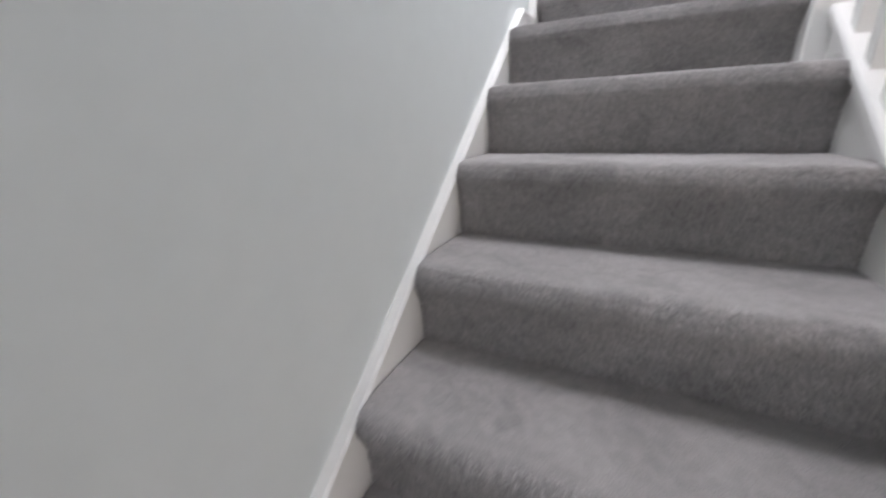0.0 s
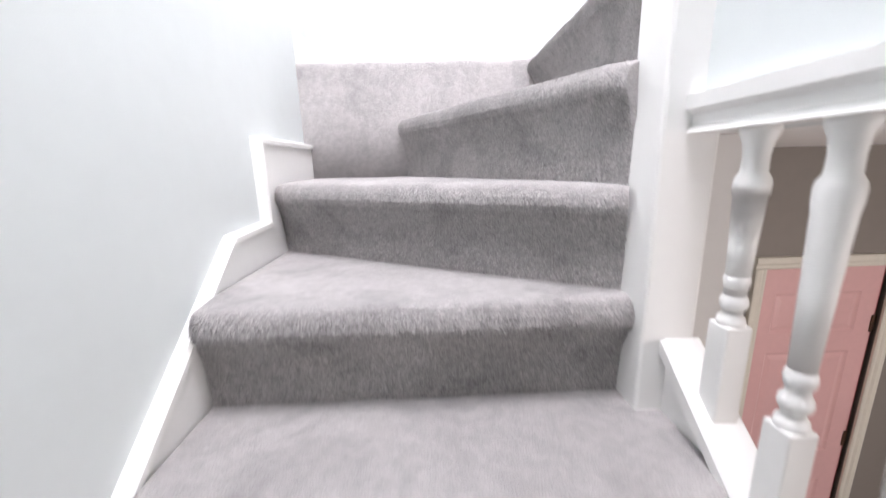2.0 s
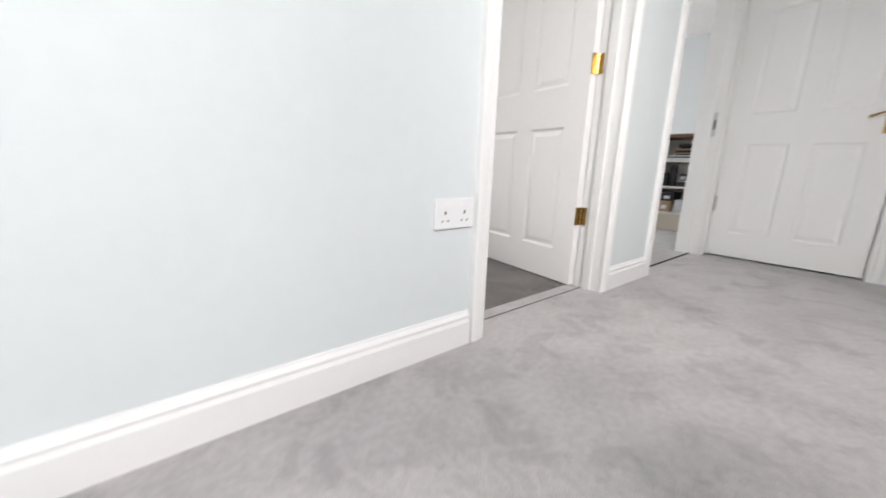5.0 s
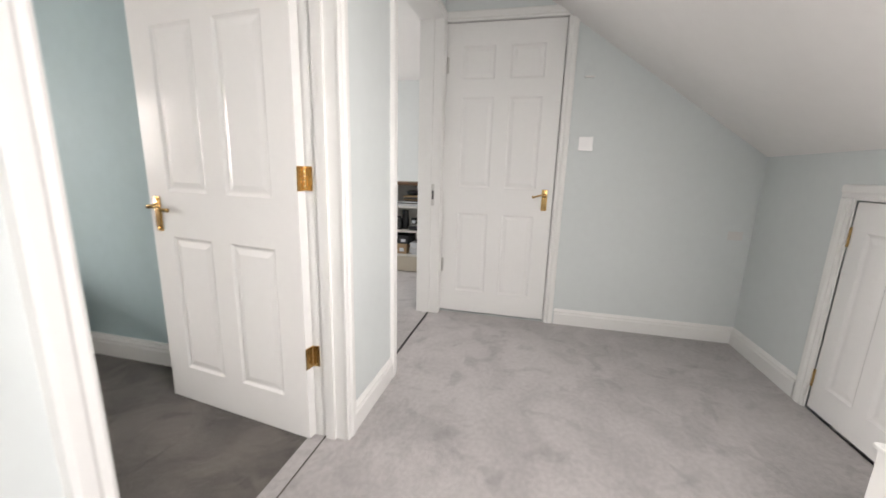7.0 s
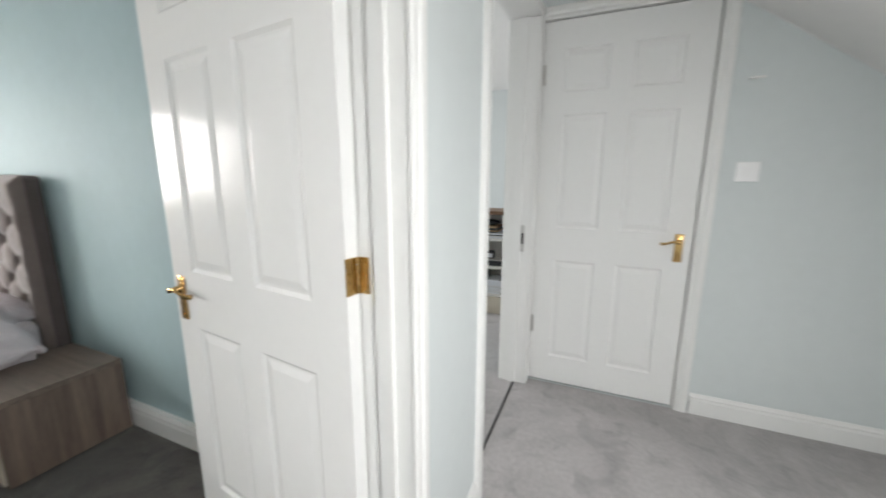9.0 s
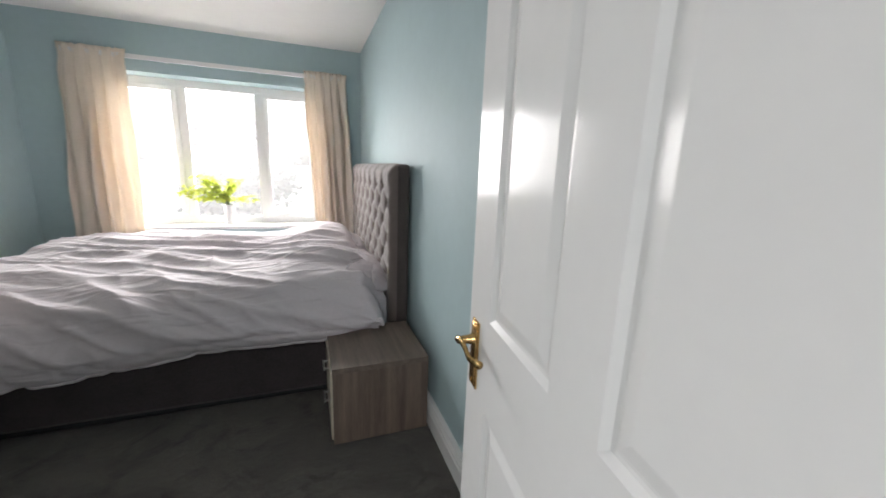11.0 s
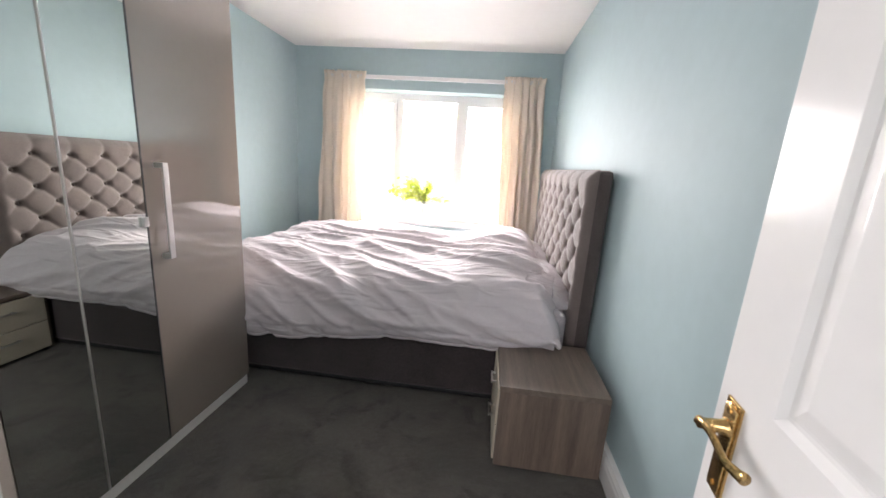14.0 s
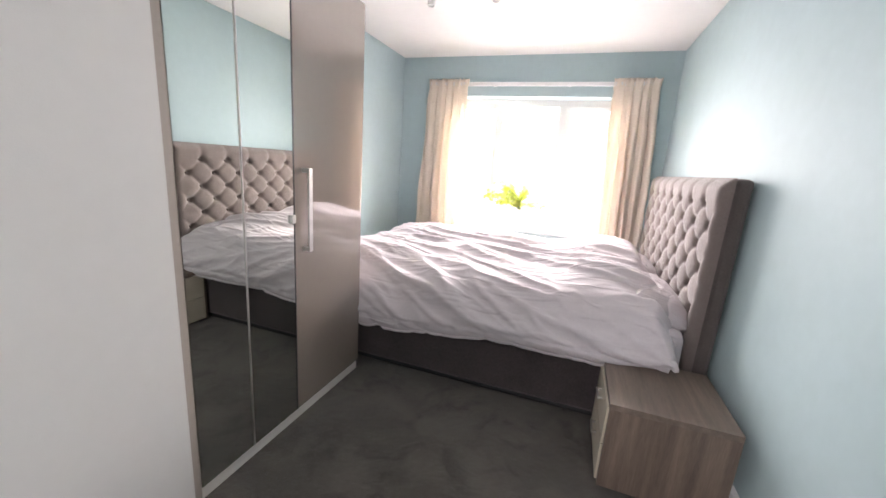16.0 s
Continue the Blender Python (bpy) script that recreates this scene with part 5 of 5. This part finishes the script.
def tree(at, height, spread, seed, leaves=2600):
    rnd = random.Random(seed)
    th = thing("tree", at, "broad leafy garden tree beyond the window", "tree")
    bm = bmesh.new()
    turned(bm, [(0, 0.28), (height * 0.2, 0.22), (height * 0.5, 0.15), (height * 0.8, 0.06)], (0, 0, 0), 10)
    part("trunk", bm, M_BARK, th)
    clumps = []
    for k in range(26):
        a, e = rnd.uniform(0, 2 * math.pi), rnd.uniform(0.25, 1.0)
        r = spread * rnd.uniform(0.25, 1.0) * math.sin(math.pi * min(0.95, 0.18 + e * 0.75))
        clumps.append(Vector((math.cos(a) * r, math.sin(a) * r, height * (0.35 + 0.62 * e))))
    bm = bmesh.new()
    for c in clumps[:12]:
        base = Vector((0, 0, c.z * 0.55))
        d = (c - base)
        side = d.cross(Vector((0, 0, 1))).normalized()
        ra = [bm.verts.new(base + side * 0.07 * math.cos(q * 2.1) + Vector((0, 0, 0.07 * math.sin(q * 2.1)))) for q in range(3)]
        rb = [bm.verts.new(c + side * 0.02 * math.cos(q * 2.1) + Vector((0, 0, 0.02 * math.sin(q * 2.1)))) for q in range(3)]
        for q in range(3):
            bm.faces.new((ra[q], ra[(q + 1) % 3], rb[(q + 1) % 3], rb[q]))
    part("limbs", bm, M_BARK, th)
    vs, fs = [], []
    for k in range(leaves):
        c = clumps[rnd.randrange(len(clumps))]
        p = c + Vector((rnd.gauss(0, 1), rnd.gauss(0, 1), rnd.gauss(0, 0.8))) * spread * 0.17
        s = rnd.uniform(0.12, 0.26)
        u = Vector((rnd.gauss(0, 1), rnd.gauss(0, 1), rnd.gauss(0, 1))).normalized() * s
        w = u.orthogonal().normalized() * s * 0.6
        i = len(vs)
        vs += [tuple(p - u), tuple(p + w), tuple(p + u), tuple(p - w)]
        fs.append((i, i + 1, i + 2, i + 3))
    me = bpy.data.meshes.new("crown")
    me.from_pydata(vs, [], fs)
    me.materials.append(M_TREE_LEAF)
    cr = new("crown", me)
    cr.parent = th


tree((-0.9, 21.0, GROUND), 8.6, 2.7, 1, 8000)
